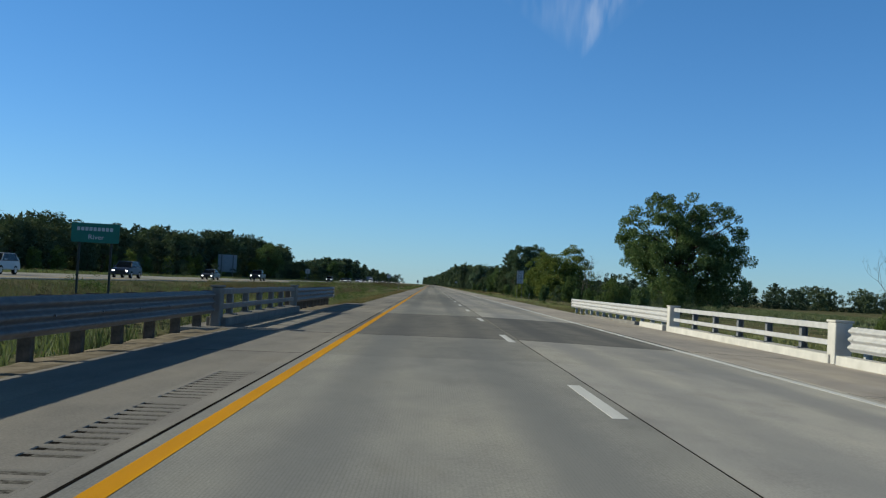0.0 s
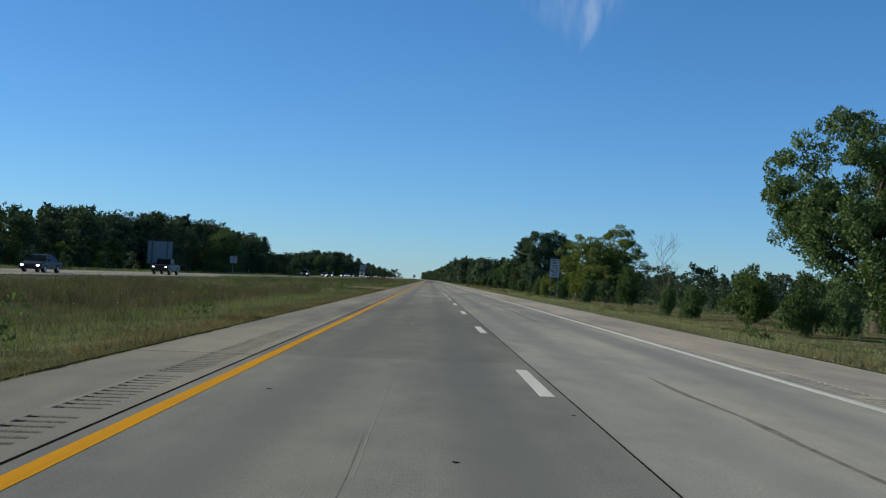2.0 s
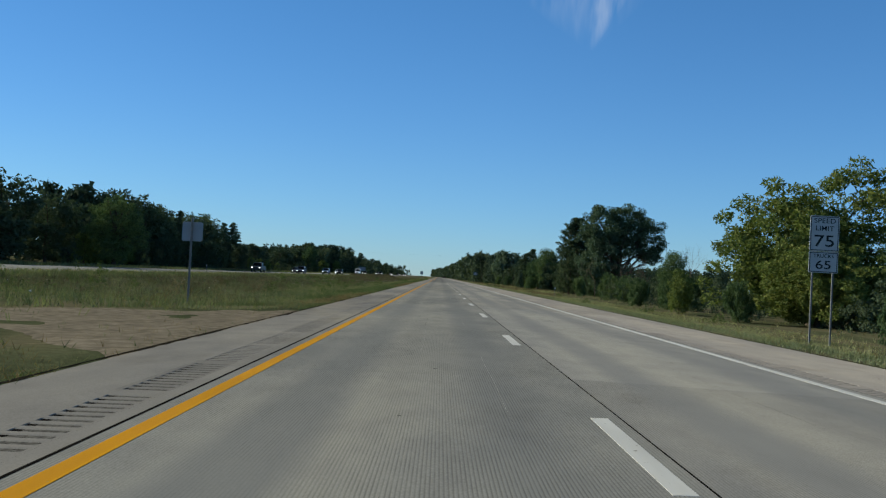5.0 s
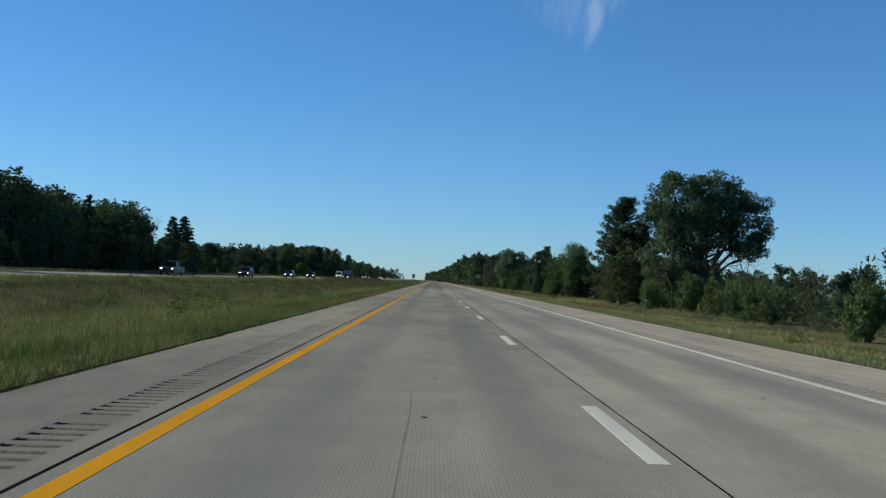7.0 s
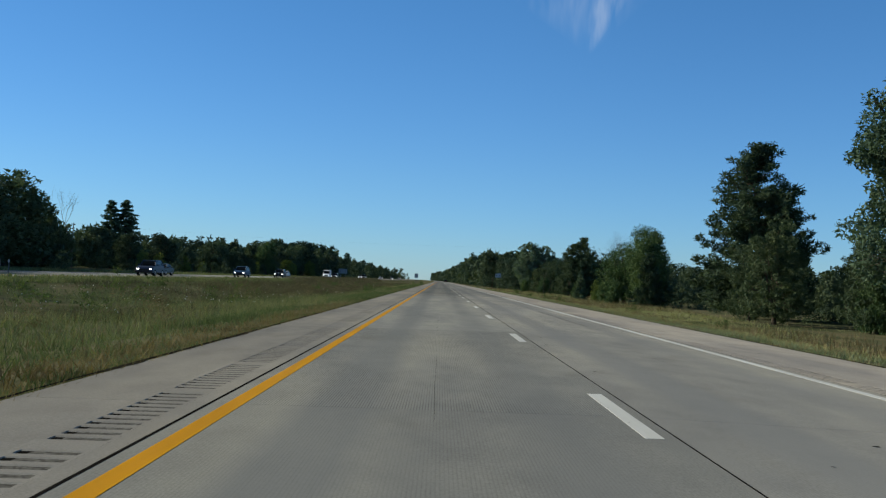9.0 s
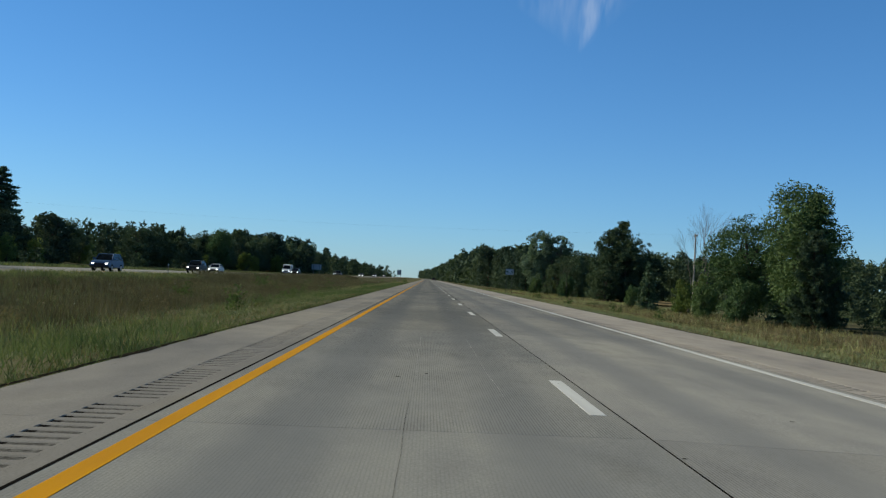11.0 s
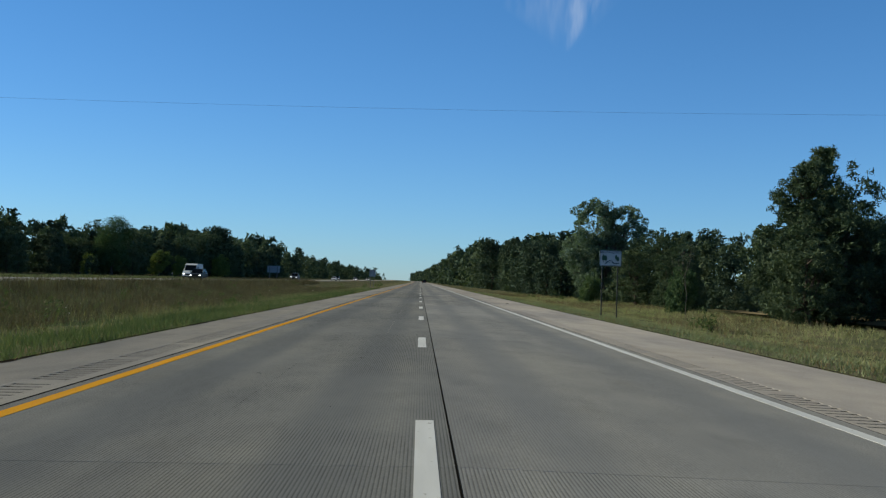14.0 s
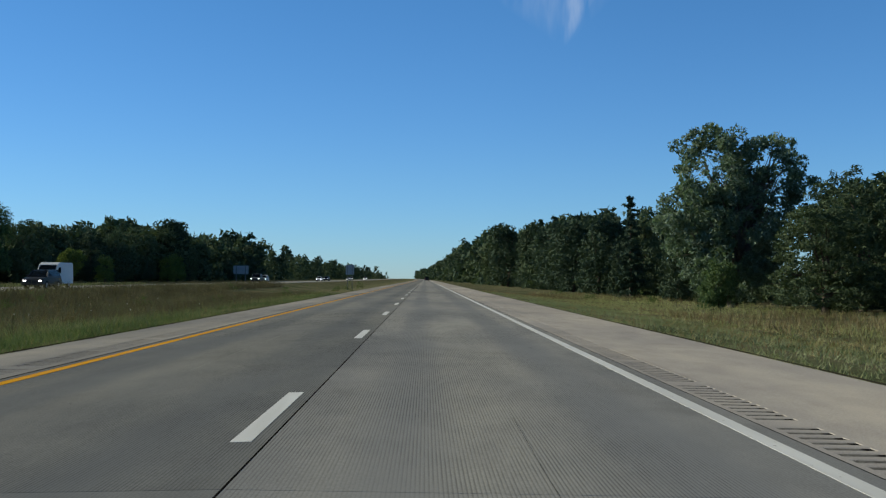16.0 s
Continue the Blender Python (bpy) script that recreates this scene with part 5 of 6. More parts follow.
# ---- power line ----
def utility_pole(x, y, z_top, label):
    ob = tagged(new("utility_pole"), label, "utility pole", "power line poles")
    z = ground_z(x, y)
    ob.location = (x, y, z)
    ln = z_top - z
    part("pole", rod("pole", 0.115, ln + 1, M_POLE, 10, "z", 0.085), ob, at=(0, 0, -1))
    part("crossarm", boxes("crossarm", [(-0.06, 0.06, -0.9, 0.9, ln - 0.35, ln - 0.22)], M_POSTWOOD, 0.01), ob)
    ins = rod("insulator", 0.045, 0.14, M_SIGNWHITE, 8)
    for yy in (-0.8, 0.8):
        part("insulator", ins, ob, at=(0, yy, ln - 0.22))
    return ob


utility_pole(35.1, 455.2, 8.6, "pale wooden utility pole with a short crossarm")
utility_pole(-66.0, 455.2, 8.4, "pale wooden utility pole among the trees")
wires = tagged(new("overhead_wire"), "thin sagging power line crossing the road", "power line")
for yy in (0.8,):
    v, f = [], []
    pts = [Vector((35.1 + (-66.0 - 35.1) * u, 455.2 + yy, 8.52 - 0.15 * u - 1.5 * 4 * u * (1 - u) * 0.75)) for u in (k / 40 for k in range(41))]
    tube(v, f, pts, [0.0035] * 41, 4)
    part("wire", mesh_of("wire", v, f, M_STEEL), wires)

# the gravel crossing through the median
v, f = [], []
cols, rows_ = 22, 10
for j in range(rows_ + 1):
    for i in range(cols + 1):
        x = -9.5 + (-1.96 + 9.5) * i / cols
        wide = 2.5 + 8 * (i / cols) ** 2
        y = 172 + (j / rows_ - 0.5) * 2 * wide
        v.append((x, y, ground_z(x, y) + 0.03 - (0.10 if j in (0, rows_) else 0)))
for j in range(rows_):
    for i in range(cols):
        a = j * (cols + 1) + i
        f.append((a, a + 1, a + cols + 2, a + cols + 1))
tagged(new("crossing", mesh_of("crossing", v, f, M_GRAVEL, True)), "bare dirt and gravel crossing through the grassy median", "track", kind="structure")

# the ripe field seen under the pines
v = [(x, y, ground_z(x, y) + 0.25) for y in (470, 482, 494, 508, 520) for x in (33, 38, 43, 48, 54)]
f = [(j * 5 + i, j * 5 + i + 1, j * 5 + i + 6, j * 5 + i + 5) for j in range(4) for i in range(4)]
tagged(new("field", mesh_of("field", v, f, M_CROP, True)), "pale ripe crop field behind the trees", "field", kind="structure")

# ---- grass and weeds ----
def patch(name, x0, x1, y0, y1, n, h, w, material, seed, label, cover=None, lean=0.35, blades=3, seat=0.05):
    """Tufts of blades over a strip; cover(x, y) gives the share of tufts kept."""
    rng = np.random.default_rng(seed)
    x, y = rng.uniform(x0, x1, n), rng.uniform(y0, y1, n)
    keep = np.array([True if cover is None else rng.random() < cover(a, b) for a, b in zip(x, y)])
    x, y = x[keep], y[keep]
    z = np.array([ground_z(a, b) for a, b in zip(x, y)]) - seat
    m = len(x)
    x, y, z = (np.repeat(a, blades) for a in (x, y, z))
    k = m * blades
    x, y = x + rng.normal(0, w * 1.6, k), y + rng.normal(0, w * 1.6, k)
    a = rng.uniform(0, 2 * math.pi, k)
    hh = h * rng.uniform(0.55, 1.25, k)
    ww = w * rng.uniform(0.7, 1.3, k)
    base = np.stack([x, y, z], 1)
    side = np.stack([np.cos(a), np.sin(a), np.zeros(k)], 1) * (ww / 2)[:, None]
    tip = base + np.stack([rng.normal(0, lean, k) * hh, rng.normal(0, lean, k) * hh, hh + seat], 1)
    me = quads(name, np.stack([base - side, base + side, tip], 1), material, 3)
    return tagged(new(name, me), label, "grass", kind="stuff")


def clear_of_track(x, y):
    return 0.05 if x > -9.3 and abs(y - 172) < 2.8 + 8 * max(0, (x + 9.5) / 7.5) ** 2 else 1.0


def patchy(f, lo, hi, seed):
    def cover(x, y):
        v = noise.noise((x * f * 1.4, y * f, seed)) * 0.5 + 0.5
        return smooth_step(lo, hi, v) * clear_of_track(x, y)
    return cover


def past_bridge(c):
    return lambda x, y: c(x, y) if y > 54 or x < -4.3 or x > 12 else 0.0


def at_edge(x0, side, reach, f, seed):
    """Keeps tufts up to a wandering line: the turf creeps over the paving here and there."""
    def cover(x, y):
        over = reach * (noise.noise((y * f, seed, 1)) + 0.6 * noise.noise((y * f * 4.3, seed, 2)) + 0.25)
        return clear_of_track(x, y) if (x - x0) * side < over else 0.0
    return cover


def tan_edge(x, y):
    """Dry turf beside the paving, more of it on some stretches than on others."""
    dry = max(1 - smooth_step(150, 185, y), smooth_step(188, 194, y) * (1 - smooth_step(209, 216, y)), smooth_step(248, 262, y) * (1 - smooth_step(300, 330, y)))
    return past_bridge(clear_of_track)(x, y) * (0.12 + 0.88 * dry) * (1 - smooth_step(0.5, 2.3, -2.0 - x + 0.8 * noise.noise((x * 0.5, y * 0.2, 6))))


MED0, MED1 = -24.4, -2.0
# the median
patch("short_grass", -7.0, MED1, 44, 560, 48000, 0.12, 0.022, M_GRASS, 1, "short green grass along the median's paved edge", lambda x, y: past_bridge(clear_of_track)(x, y) * (1 - 0.9 * tan_edge(x, y)), 0.8)
patch("dry_turf", -4.4, -1.95, 50, 560, 60000, 0.13, 0.020, M_TAN, 2, "dry straw-coloured turf along the paved edge", tan_edge, 0.9)
patch("lush_grass", -5.2, -2.0, 196, 560, 34000, 0.24, 0.020, M_LUSH, 25, "deep green lush grass by the paved edge", lambda x, y: patchy(0.045, 0.42, 0.62, 71)(x, y) * (1 - 0.95 * tan_edge(x, y)), 0.55)
patch("median_grass", MED0, -6.0, 44, 560, 30000, 0.22, 0.045, M_GRASS, 21, "short green grass of the median", past_bridge(clear_of_track), 0.7)
patch("tall_grass", -22.0, -4.6, 44, 580, 40000, 0.40, 0.022, M_GRASS, 3, "tall green meadow grass in the median ditch", past_bridge(patchy(0.05, 0.34, 0.62, 2)), 0.5)
patch("pale_grass", -14.0, -4.2, 60, 560, 24000, 0.42, 0.018, M_MEADOW, 27, "pale bleached grass stems in the median", past_bridge(patchy(0.07, 0.50, 0.66, 88)), 0.4)
patch("seeding_grass", -23.0, -7.0, 44, 600, 42000, 0.48, 0.024, M_SEED, 4, "brownish seeding grass in the median", past_bridge(patchy(0.045, 0.42, 0.60, 9)), 0.45)
patch("seeding_grass", -21, -8.5, 360, 600, 20000, 0.62, 0.03, M_SEED, 24, "tall rust-brown seeding grass in the median", patchy(0.04, 0.16, 0.40, 19), 0.4)
patch("seeding_grass", -22, -8.5, 104, 156, 7000, 0.70, 0.03, M_SEED, 26, "tall brown seeding grass before the crossing", patchy(0.06, 0.30, 0.55, 29), 0.35)
patch("seeding_grass", -24.2, -20.5, 440, 660, 9000, 0.85, 0.035, M_SEED, 28, "tall brown grass hiding the far road edge", None, 0.3)
patch("straw_grass", -23.5, -4.5, 44, 600, 20000, 0.28, 0.022, M_TAN, 5, "dry tan grass stems in the median", past_bridge(patchy(0.06, 0.45, 0.65, 17)), 0.6)
patch("edge_grass", -2.35, -1.72, 54, 560, 30000, 0.095, 0.017, M_LUSH, 13, "ragged grass overhanging the paved edge", at_edge(-2.02, 1, 0.17, 0.33, 4.0), 0.9)
patch("bank_grass", -25.1, -22.6, 190, 640, 17000, 0.30, 0.07, M_GRASS, 15, "rough grass along the far road edge", None, 0.4)
# the verge
patch("edge_grass", 9.95, 10.6, 57, 560, 22000, 0.075, 0.017, M_VERGE, 14, "ragged grass overhanging the paved edge", at_edge(10.24, -1, 0.12, 0.4, 9.0), 0.9)
patch("mown_grass", 10.2, 15.5, 55, 580, 44000, 0.12, 0.027, M_VERGE, 6, "short yellow-green grass of the road verge", None, 0.9)
patch("verge_grass", 14.0, 22, 55, 580, 40000, 0.14, 0.024, M_VERGE, 22, "short yellowing grass of the road verge", None, 0.7)
patch("straw_grass", 10.3, 21, 55, 600, 22000, 0.15, 0.022, M_TAN, 7, "dry tan grass of the road verge", patchy(0.07, 0.25, 0.65, 27), 0.7)
patch("straw_grass", 10.5, 24, 56, 230, 26000, 0.20, 0.022, M_TAN, 41, "dry golden grass of the verge past the bridge", lambda x, y: patchy(0.06, 0.15, 0.5, 57)(x, y) * (1 - smooth_step(150, 225, y)), 0.7)
patch("tall_grass", 20, 32, 60, 620, 34000, 0.32, 0.026, M_VERGE, 8, "tall rank grass before the trees", patchy(0.05, 0.25, 0.6, 31), 0.5)
patch("seeding_grass", 17, 29, 60, 620, 20000, 0.50, 0.028, M_SEED, 9, "brown seeding weeds before the trees", patchy(0.05, 0.40, 0.58, 43), 0.4)
patch("field_grass", 13, 36, -40, 62, 12000, 0.30, 0.05, M_GRASS, 30, "rough green grass beyond the guard rail", None)
patch("field_grass", 34, 90, -20, 300, 14000, 0.35, 0.14, M_GRASS, 10, "rough green pasture below the bridge", None)
patch("median_grass", -24, -4.0, -40, 46, 16000, 0.50, 0.05, M_GRASS, 12, "rank grass between the two carriageways", None)
patch("bank_grass", -48, -39.6, 60, 640, 12000, 0.40, 0.16, M_GRASS, 11, "rough grass along the far shoulder", None)

# leafy weeds standing in the grass
rw = random.Random(9)
rng = np.random.default_rng(61)
clumps = []
for i in range(150):
    x, y = (rw.uniform(-22, -4), rw.uniform(60, 630)) if rw.random() < 0.85 else (rw.uniform(16, 24), rw.uniform(75, 630))
    if 158 < y < 188 and x < 0:
        continue
    s = rw.uniform(0.6, 1.5)
    c = rng.normal(0, 0.28, (14, 3)) * s
    c[:, 2] = np.abs(c[:, 2]) * 1.1 + 0.1
    clumps.append(leaves(rng, c, rng.uniform(0.14, 0.26, 14) * s, 330, 0.085 * s, 0.8) + np.array([x, y, ground_z(x, y)]))
tagged(new("weeds", quads("weeds", np.concatenate(clumps), M_SHRUB, 3)), "leafy green weeds standing in the grass", "weeds", kind="stuff")

# tall brown-leaved dock and goldenrod clumps in the median
clumps = []
for i in range(80):
    x, y = rw.uniform(-20, -6.5), rw.uniform(62, 600)
    if 154 < y < 190:
        continue
    q = rw.uniform(0.8, 1.6)
    c = rng.normal(0, 0.36, (20, 3)) * q
    c[:, 2] = np.abs(c[:, 2]) * 1.0 + 0.1
    clumps.append(leaves(rng, c, rng.uniform(0.12, 0.24, 20) * q, 420, 0.075 * q, 1.0, 0.0, 0.35) + np.array([x, y, ground_z(x, y)]))
tagged(new("weeds", quads("weeds", np.concatenate(clumps), M_SEED, 3)), "dark brownish weeds gone to seed in the median", "weeds", kind="stuff")

# small pale flowers
rng = np.random.default_rng(77)
n = 500
fy = np.concatenate([rng.uniform(300, 345, n // 2), rng.uniform(60, 630, n - n // 2)])
fx = rng.uniform(-20, -5, n)
fz = np.array([ground_z(a, b) for a, b in zip(fx, fy)]) + rng.uniform(0.35, 0.75, n)
M_PETAL = plain("pale_petals", (0.72, 0.70, 0.60), 0.7, 0, 0.1, 5)
c = np.stack([fx, fy, fz], 1)
tagged(new("wildflowers", quads("wildflowers", leaves(rng, c, np.full(n, 0.02), n, 0.045, 1, 0, 0.9), M_PETAL, 3)), "small pale wildflowers scattered in the median", "flowers", kind="stuff")

# ragged dark strips that paint the overhanging turf's shadow on the paved edges
M_EDGESHADE = plain("edge_shadow_dark", (0.032, 0.028, 0.021), 0.95, 0, 0.4, 5, 0.5)
for name, x0, out, wide in (("soil_edge", -1.97, 1, 0.07), ("soil_edge", 10.22, -1, 0.04)):
    v = []
    for i in range(1500):
        y = 57 + i * 0.34
        w = max(-0.03, wide * (0.15 + 1.5 * noise.noise((y * 0.33, x0, 3)) + 1.1 * noise.noise((y * 1.9, x0, 7))))
        v += [(x0 - out * 0.04, y, road_z(x0) + 0.012), (x0 + out * w, y, road_z(x0) + 0.004)]
    f = [(2 * i, 2 * i + 1, 2 * i + 3, 2 * i + 2) for i in range(1499)]
    tagged(new(name, mesh_of(name, v, f, M_EDGESHADE, True)), "thin ragged dark strip painted as shadow under the overhanging grass", "soil", kind="stuff")

# ---- vehicles ----
M_TYRE = plain("tyre_rubber", (0.02, 0.02, 0.02), 0.85, 0, 0.2, 8)
M_RIM = plain("alloy_rim", (0.45, 0.46, 0.48), 0.35, 0.9, 0.1, 6)
M_CARGLASS, _nt, _b = mat("tinted_car_glass", 0.05)
_b.inputs["Base Color"].default_value = (0.015, 0.02, 0.025, 1)
_b.inputs["Specular IOR Level"].default_value = 0.6
M_LAMP, _nt, _b = mat("lit_headlamp", 0.2)
_b.inputs["Emission Color"].default_value, _b.inputs["Emission Strength"].default_value = (1, 0.97, 0.9, 1), 4.0
M_TAIL = plain("red_tail_lamp", (0.35, 0.015, 0.012), 0.3, 0, 0.1, 5)
M_GRILLE = plain("black_grille", (0.015, 0.015, 0.017), 0.5, 0, 0.2, 9)
PAINTS = {}


def car_paint(name, colour):
    if name not in PAINTS:
        m = plain(name + "_car_paint", colour, 0.45, 0.0, 0.05, 2)
        b = m.node_tree.nodes["Principled BSDF"]
        b.inputs["Coat Weight"].default_value, b.inputs["Coat Roughness"].default_value = 0.25, 0.15
        PAINTS[name] = m
    return PAINTS[name]


SHAPES = {
    # side outline (y from nose, z), roof start and end for the glass house, width
    "saloon": dict(body=[(0, 0.32), (0.02, 0.62), (0.25, 0.74), (1.15, 0.92), (3.75, 0.95), (4.55, 0.92), (4.7, 0.6), (4.68, 0.32)], house=[(1.2, 0.92), (1.95, 1.42), (3.0, 1.45), (3.95, 0.95)], w=1.8, wheels=(0.9, 3.65), r=0.32),
    "estate_car": dict(body=[(0, 0.38), (0.02, 0.80), (0.2, 0.95), (1.15, 1.08), (4.5, 1.10), (4.65, 0.8), (4.62, 0.38)], house=[(1.15, 1.07), (1.85, 1.68), (4.0, 1.70), (4.5, 1.10)], w=1.88, wheels=(0.92, 3.7), r=0.36),
    "pickup": dict(body=[(0, 0.45), (0.02, 0.95), (0.15, 1.10), (1.4, 1.18), (3.35, 1.20), (5.7, 1.20), (5.75, 0.85), (5.72, 0.45)], house=[(1.45, 1.18), (2.05, 1.86), (3.3, 1.88), (3.55, 1.20)], w=2.0, wheels=(1.05, 4.45), r=0.40),
    "van": dict(body=[(0, 0.40), (0.02, 0.95), (0.25, 1.15), (0.95, 1.35), (1.75, 2.35), (2.2, 2.55), (5.75, 2.55), (5.9, 2.3), (5.9, 0.40)], house=None, w=2.05, wheels=(1.0, 4.6), r=0.36),
}


def prism(name, outline, w, material, taper=0.0, bevel=0.05, z_ref=None):
    """A side outline drawn across the width, sides leaning in by taper towards the top, edges eased."""
    zs = [z for _, z in outline]
    lo, hi = min(zs), max(zs)
    bm = bmesh.new()
    sides = []
    for s in (-1, 1):
        sides.append([bm.verts.new((s * (w / 2 - taper * (z - lo) / (hi - lo)), y, z)) for y, z in outline])
    bm.faces.new(sides[0])
    bm.faces.new(sides[1][::-1])
    n = len(outline)
    for i in range(n):
        j = (i + 1) % n
        bm.faces.new((sides[0][i], sides[1][i], sides[1][j], sides[0][j]))
    bmesh.ops.recalc_face_normals(bm, faces=bm.faces[:])
    bmesh.ops.bevel(bm, geom=bm.edges[:], offset=bevel, segments=2, affect="EDGES", profile=0.5)
    return bm_mesh(name, bm, material)


def vehicle(kind, paint_mat, label, category):
    """A vehicle with its nose at y 0, pointing to -y."""
    s = SHAPES[kind]
    w = s["w"]
    ob = tagged(new(kind), label, category)
    part("body", prism("body", s["body"], w, paint_mat, 0.06, 0.06), ob)
    if s["house"]:
        h = s["house"]
        part("cabin", prism("cabin", h, w - 0.24, M_CARGLASS, 0.16, 0.03), ob, "dark cabin behind tinted glass")
        lo, hi = w / 2 - 0.16, w / 2 - 0.30
        for name, a, b, out in (("windscreen", h[0], h[1], -0.02), ("rear_window", h[3], h[2], 0.02)):
            q = [(-lo, a[0] + out, a[1] + 0.03), (lo, a[0] + out, a[1] + 0.03), (hi, b[0] + out, b[1] - 0.03), (-hi, b[0] + out, b[1] - 0.03)]
            part(name, solid(name, [Vector(p) for p in q], [(0, 1, 2, 3)], M_CARGLASS, 0.012), ob)
        for sd in (-1, 1):
            x0, x1 = sd * (w / 2 - 0.11), sd * (w / 2 - 0.25)
            q = [(x0, h[0][0] + 0.12, h[0][1] + 0.03), (x0, h[3][0] - 0.12, h[3][1] + 0.03), (x1, h[2][0] - 0.06, h[2][1] - 0.04), (x1, h[1][0] + 0.06, h[1][1] - 0.04)]
            part("side_window", solid("side_window", [Vector(p) for p in q], [(0, 1, 2, 3)], M_CARGLASS, 0.012), ob)
        roof = [(h[1][0] + 0.02, h[1][1] - 0.02), (h[1][0] + 0.12, h[1][1] + 0.03), (h[2][0] - 0.05, h[2][1] + 0.03), (h[2][0] + 0.02, h[2][1] - 0.02)]
        part("roof", prism("roof", roof, w - 0.48, paint_mat, 0.02, 0.012), ob)
        for sd in (-1, 1):
            for a, b in ((h[0], h[1]), (h[3], h[2])):
                v, f = [], []
                x0, x1 = sd * (w / 2 - 0.11), sd * (w / 2 - 0.26)
                tube(v, f, [Vector((x0, a[0], a[1])), Vector((x1, b[0], b[1] + 0.01))], [0.04, 0.035], 6)
                part("pillar", mesh_of("pillar", v, f, paint_mat), ob)
    else:
        v = [(-w / 2 + 0.12, 0.98, 1.42), (w / 2 - 0.12, 0.98, 1.42), (w / 2 - 0.2, 1.68, 2.26), (-w / 2 + 0.2, 1.68, 2.26)]
        part("windscreen", solid("windscreen", [Vector(p) + Vector((0, -0.03, 0.02)) for p in v], [(0, 1, 2, 3)], M_CARGLASS, 0.02), ob, "dark windscreen")
        for sd in (-1, 1):
            v = [(sd * (w / 2 - 0.005), 1.3, 1.45), (sd * (w / 2 - 0.005), 2.35, 1.45), (sd * (w / 2 - 0.03), 2.35, 2.05), (sd * (w / 2 - 0.03), 1.75, 2.05)]
            part("side_window", solid("side_window", v, [(0, 1, 2, 3)], M_CARGLASS, 0.02), ob, "dark side window")
    nose = s["body"][1][1]
    for sd in (-1, 1):
        part("headlight", boxes("headlight", [(-0.12, 0.12, -0.03, 0.12, -0.06, 0.06)], M_LAMP, 0.02), ob, "lit white headlight", at=(sd * (w / 2 - 0.28), 0, nose - 0.06))
        yb = max(y for y, _ in s["body"])
        part("tail_light", boxes("tail_light", [(-0.09, 0.09, -0.1, 0.02, -0.15, 0.15)], M_TAIL, 0.02), ob, "red tail light", at=(sd * (w / 2 - 0.18), yb, nose))
        part("mirror", boxes("mirror", [(-0.1, 0.1, -0.05, 0.05, -0.07, 0.07)], paint_mat, 0.02), ob, at=(sd * (w / 2 + 0.08), s["body"][3][0] + 0.35, s["body"][3][1] + 0.12))
    part("grille", boxes("grille", [(-w * 0.27, w * 0.27, -0.035, 0.03, nose - 0.26, nose - 0.03)], M_GRILLE, 0.012), ob)
    part("bumper", boxes("bumper", [(-w / 2 + 0.03, w / 2 - 0.03, -0.09, 0.2, s["body"][0][1] - 0.04, s["body"][0][1] + 0.16)], M_GRILLE, 0.03), ob)
    tyre = rod("tyre", s["r"], 0.22, M_TYRE, 18, "x")
    rim_me = rod("rim", s["r"] * 0.62, 0.235, M_RIM, 14, "x")
    for y in s["wheels"]:
        for x in (-w / 2 + 0.01, w / 2 - 0.23):
            wheel = part("wheel", tyre, ob, at=(x, y, s["r"]))
            part("rim", rim_me, wheel, at=(-0.007, 0, 0))
    return ob


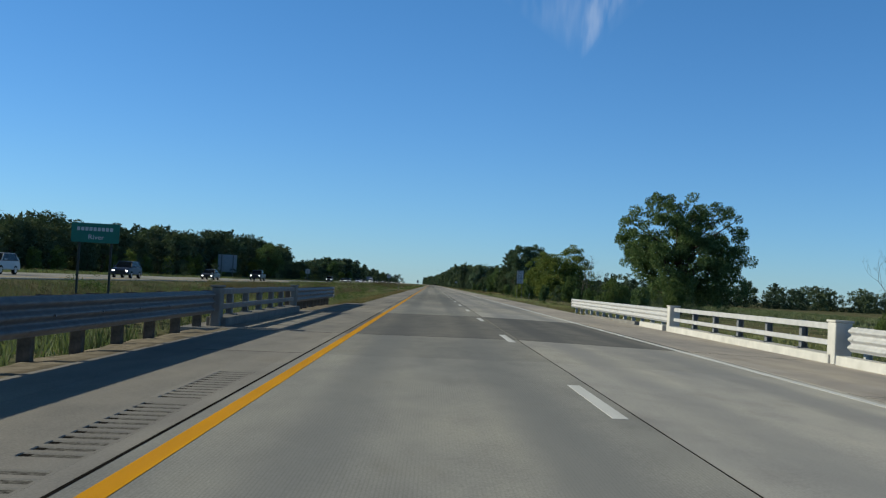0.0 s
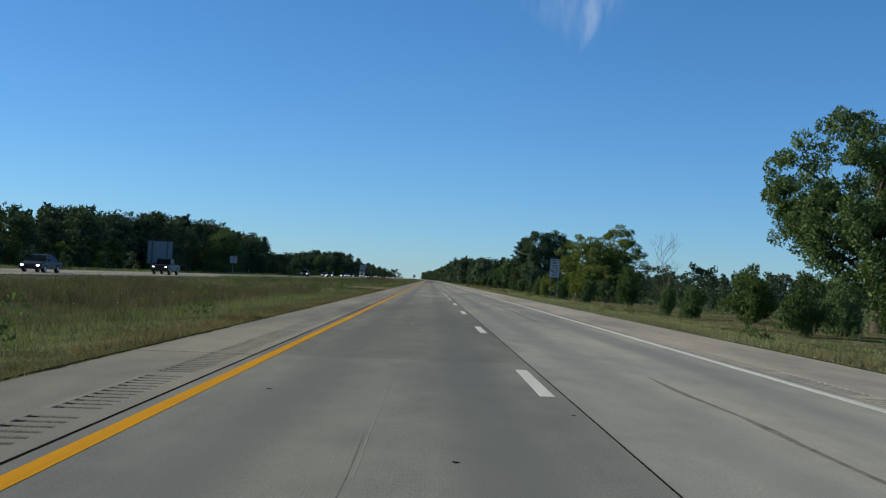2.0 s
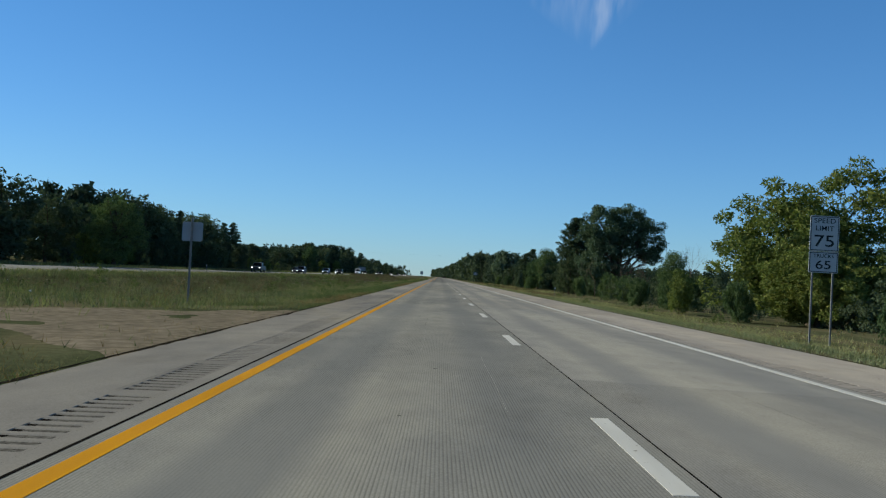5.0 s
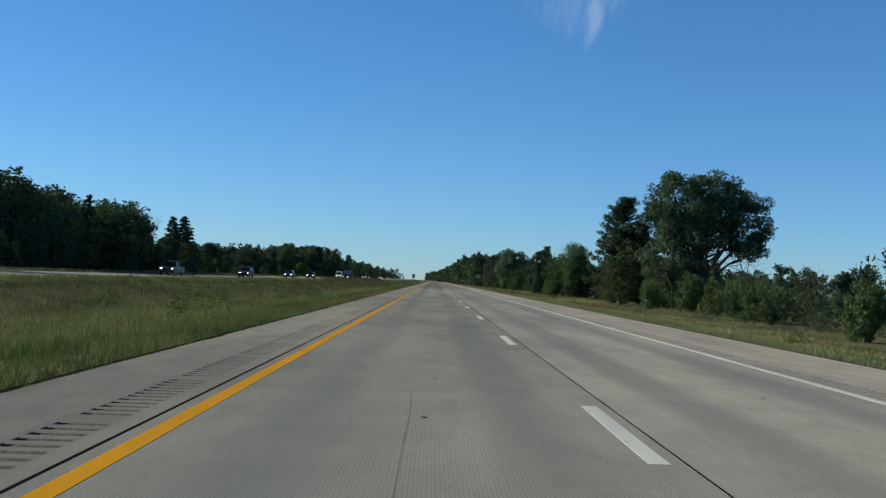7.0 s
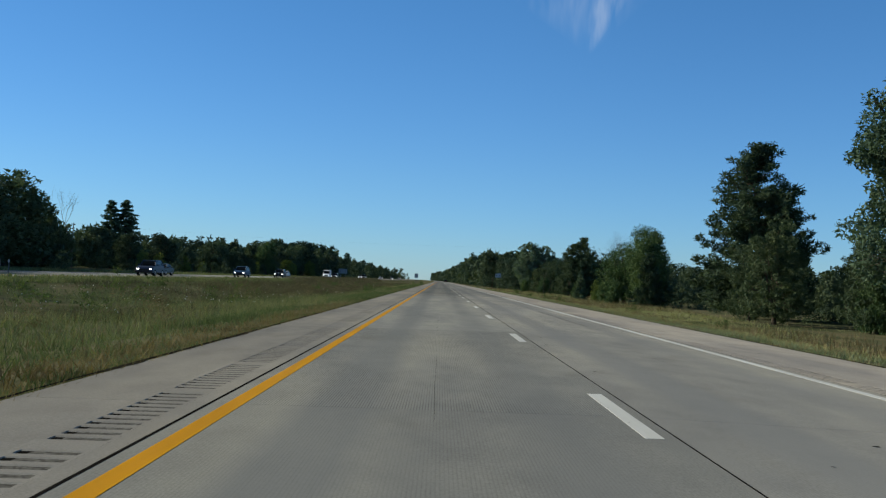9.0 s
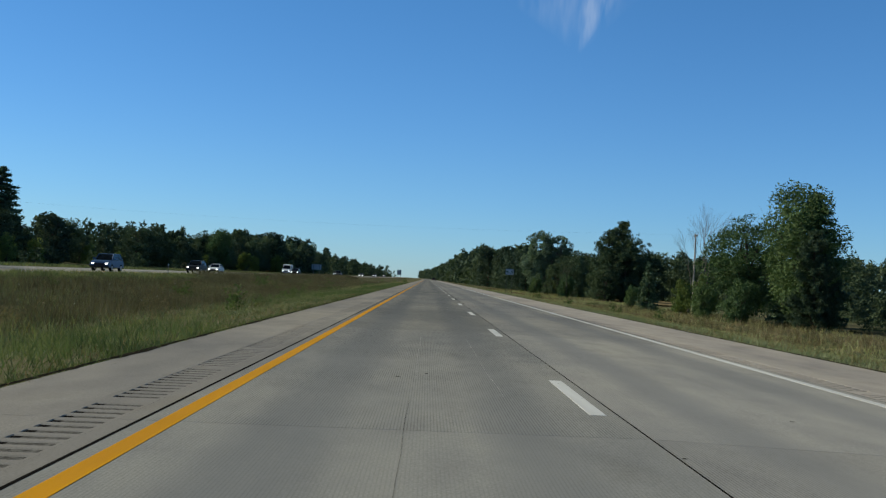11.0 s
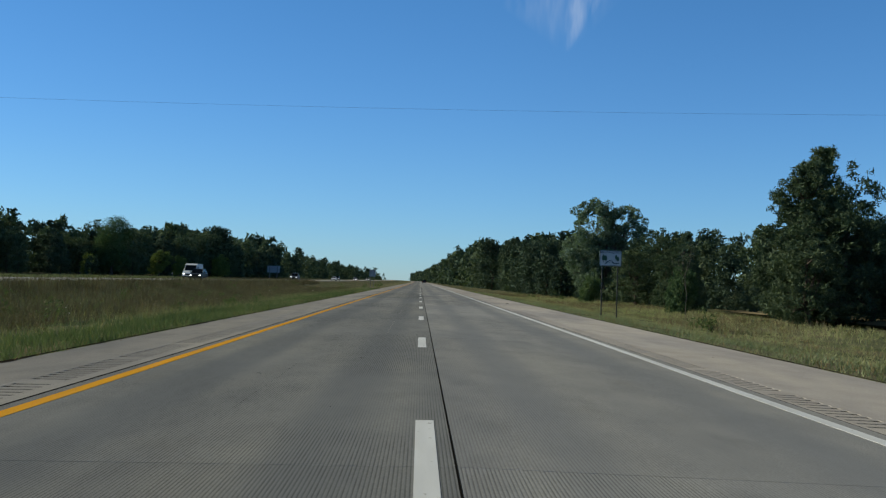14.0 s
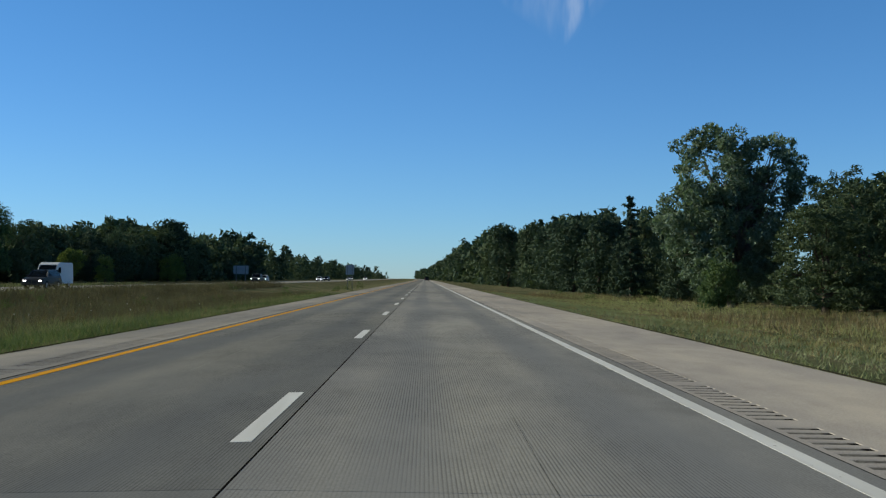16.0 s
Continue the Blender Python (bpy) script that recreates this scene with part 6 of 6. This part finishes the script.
BLACK, WHITE = car_paint("black", (0.015, 0.016, 0.02)), car_paint("white", (0.70, 0.71, 0.72))
NAVY, SILVER, GREY = car_paint("navy", (0.02, 0.035, 0.08)), car_paint("silver", (0.42, 0.43, 0.45)), car_paint("grey", (0.10, 0.105, 0.11))
NEAR, FAR = -29.3, -33.0
KIND_LABELS = {"saloon": ("saloon car with lit headlights on the far carriageway", "car"), "estate_car": ("sport utility car with lit headlights on the far carriageway", "car"),
               "pickup": ("pickup truck with lit headlights on the far carriageway", "pickup truck"), "van": ("tall delivery van on the far carriageway", "van")}
made_cars = {}


def traffic(kind, tone, paint_mat, x, y, turn=0.0, z=OPP_Z, label=""):
    text, category = KIND_LABELS[kind]
    at = pose(x, y, z, 0, 0, turn)
    if (kind, tone) in made_cars:
        return copy_thing(made_cars[kind, tone], at)
    ob = vehicle(kind, paint_mat, label or f"{tone} {text}", category)
    ob.matrix_world = at
    made_cars[kind, tone] = ob
    return tagged(ob, group="oncoming traffic")


traffic("estate_car", "silver", SILVER, FAR, 79)
traffic("estate_car", "dark navy", NAVY, NEAR, 101)
traffic("saloon", "black", BLACK, NEAR, 140)
traffic("pickup", "black", BLACK, NEAR, 178)
traffic("pickup", "grey", GREY, FAR, 342)
traffic("estate_car", "dark navy", NAVY, NEAR, 376)
traffic("saloon", "black", BLACK, FAR, 394)
traffic("estate_car", "blue", car_paint("blue", (0.035, 0.09, 0.19)), NEAR, 426)
traffic("estate_car", "black", BLACK, NEAR, 464)
traffic("saloon", "white", WHITE, FAR, 494)
traffic("van", "white", WHITE, FAR, 578)
traffic("estate_car", "black", BLACK, NEAR, 566)
traffic("pickup", "grey", GREY, NEAR, 680)
traffic("estate_car", "silver", SILVER, FAR, 712)
for i, (kind, tone, p) in enumerate([("saloon", "white", WHITE), ("estate_car", "dark navy", NAVY), ("saloon", "silver", SILVER), ("pickup", "black", BLACK), ("estate_car", "silver", SILVER), ("saloon", "black", BLACK)]):
    traffic(kind, tone, p, (NEAR, FAR)[i % 2], 800 + i * 62)
ahead = vehicle("estate_car", BLACK, "distant dark car ahead on the carriageway", "car")
ahead.matrix_world = pose(5.4, 880, road_z(5.4), 0, 0, 180)
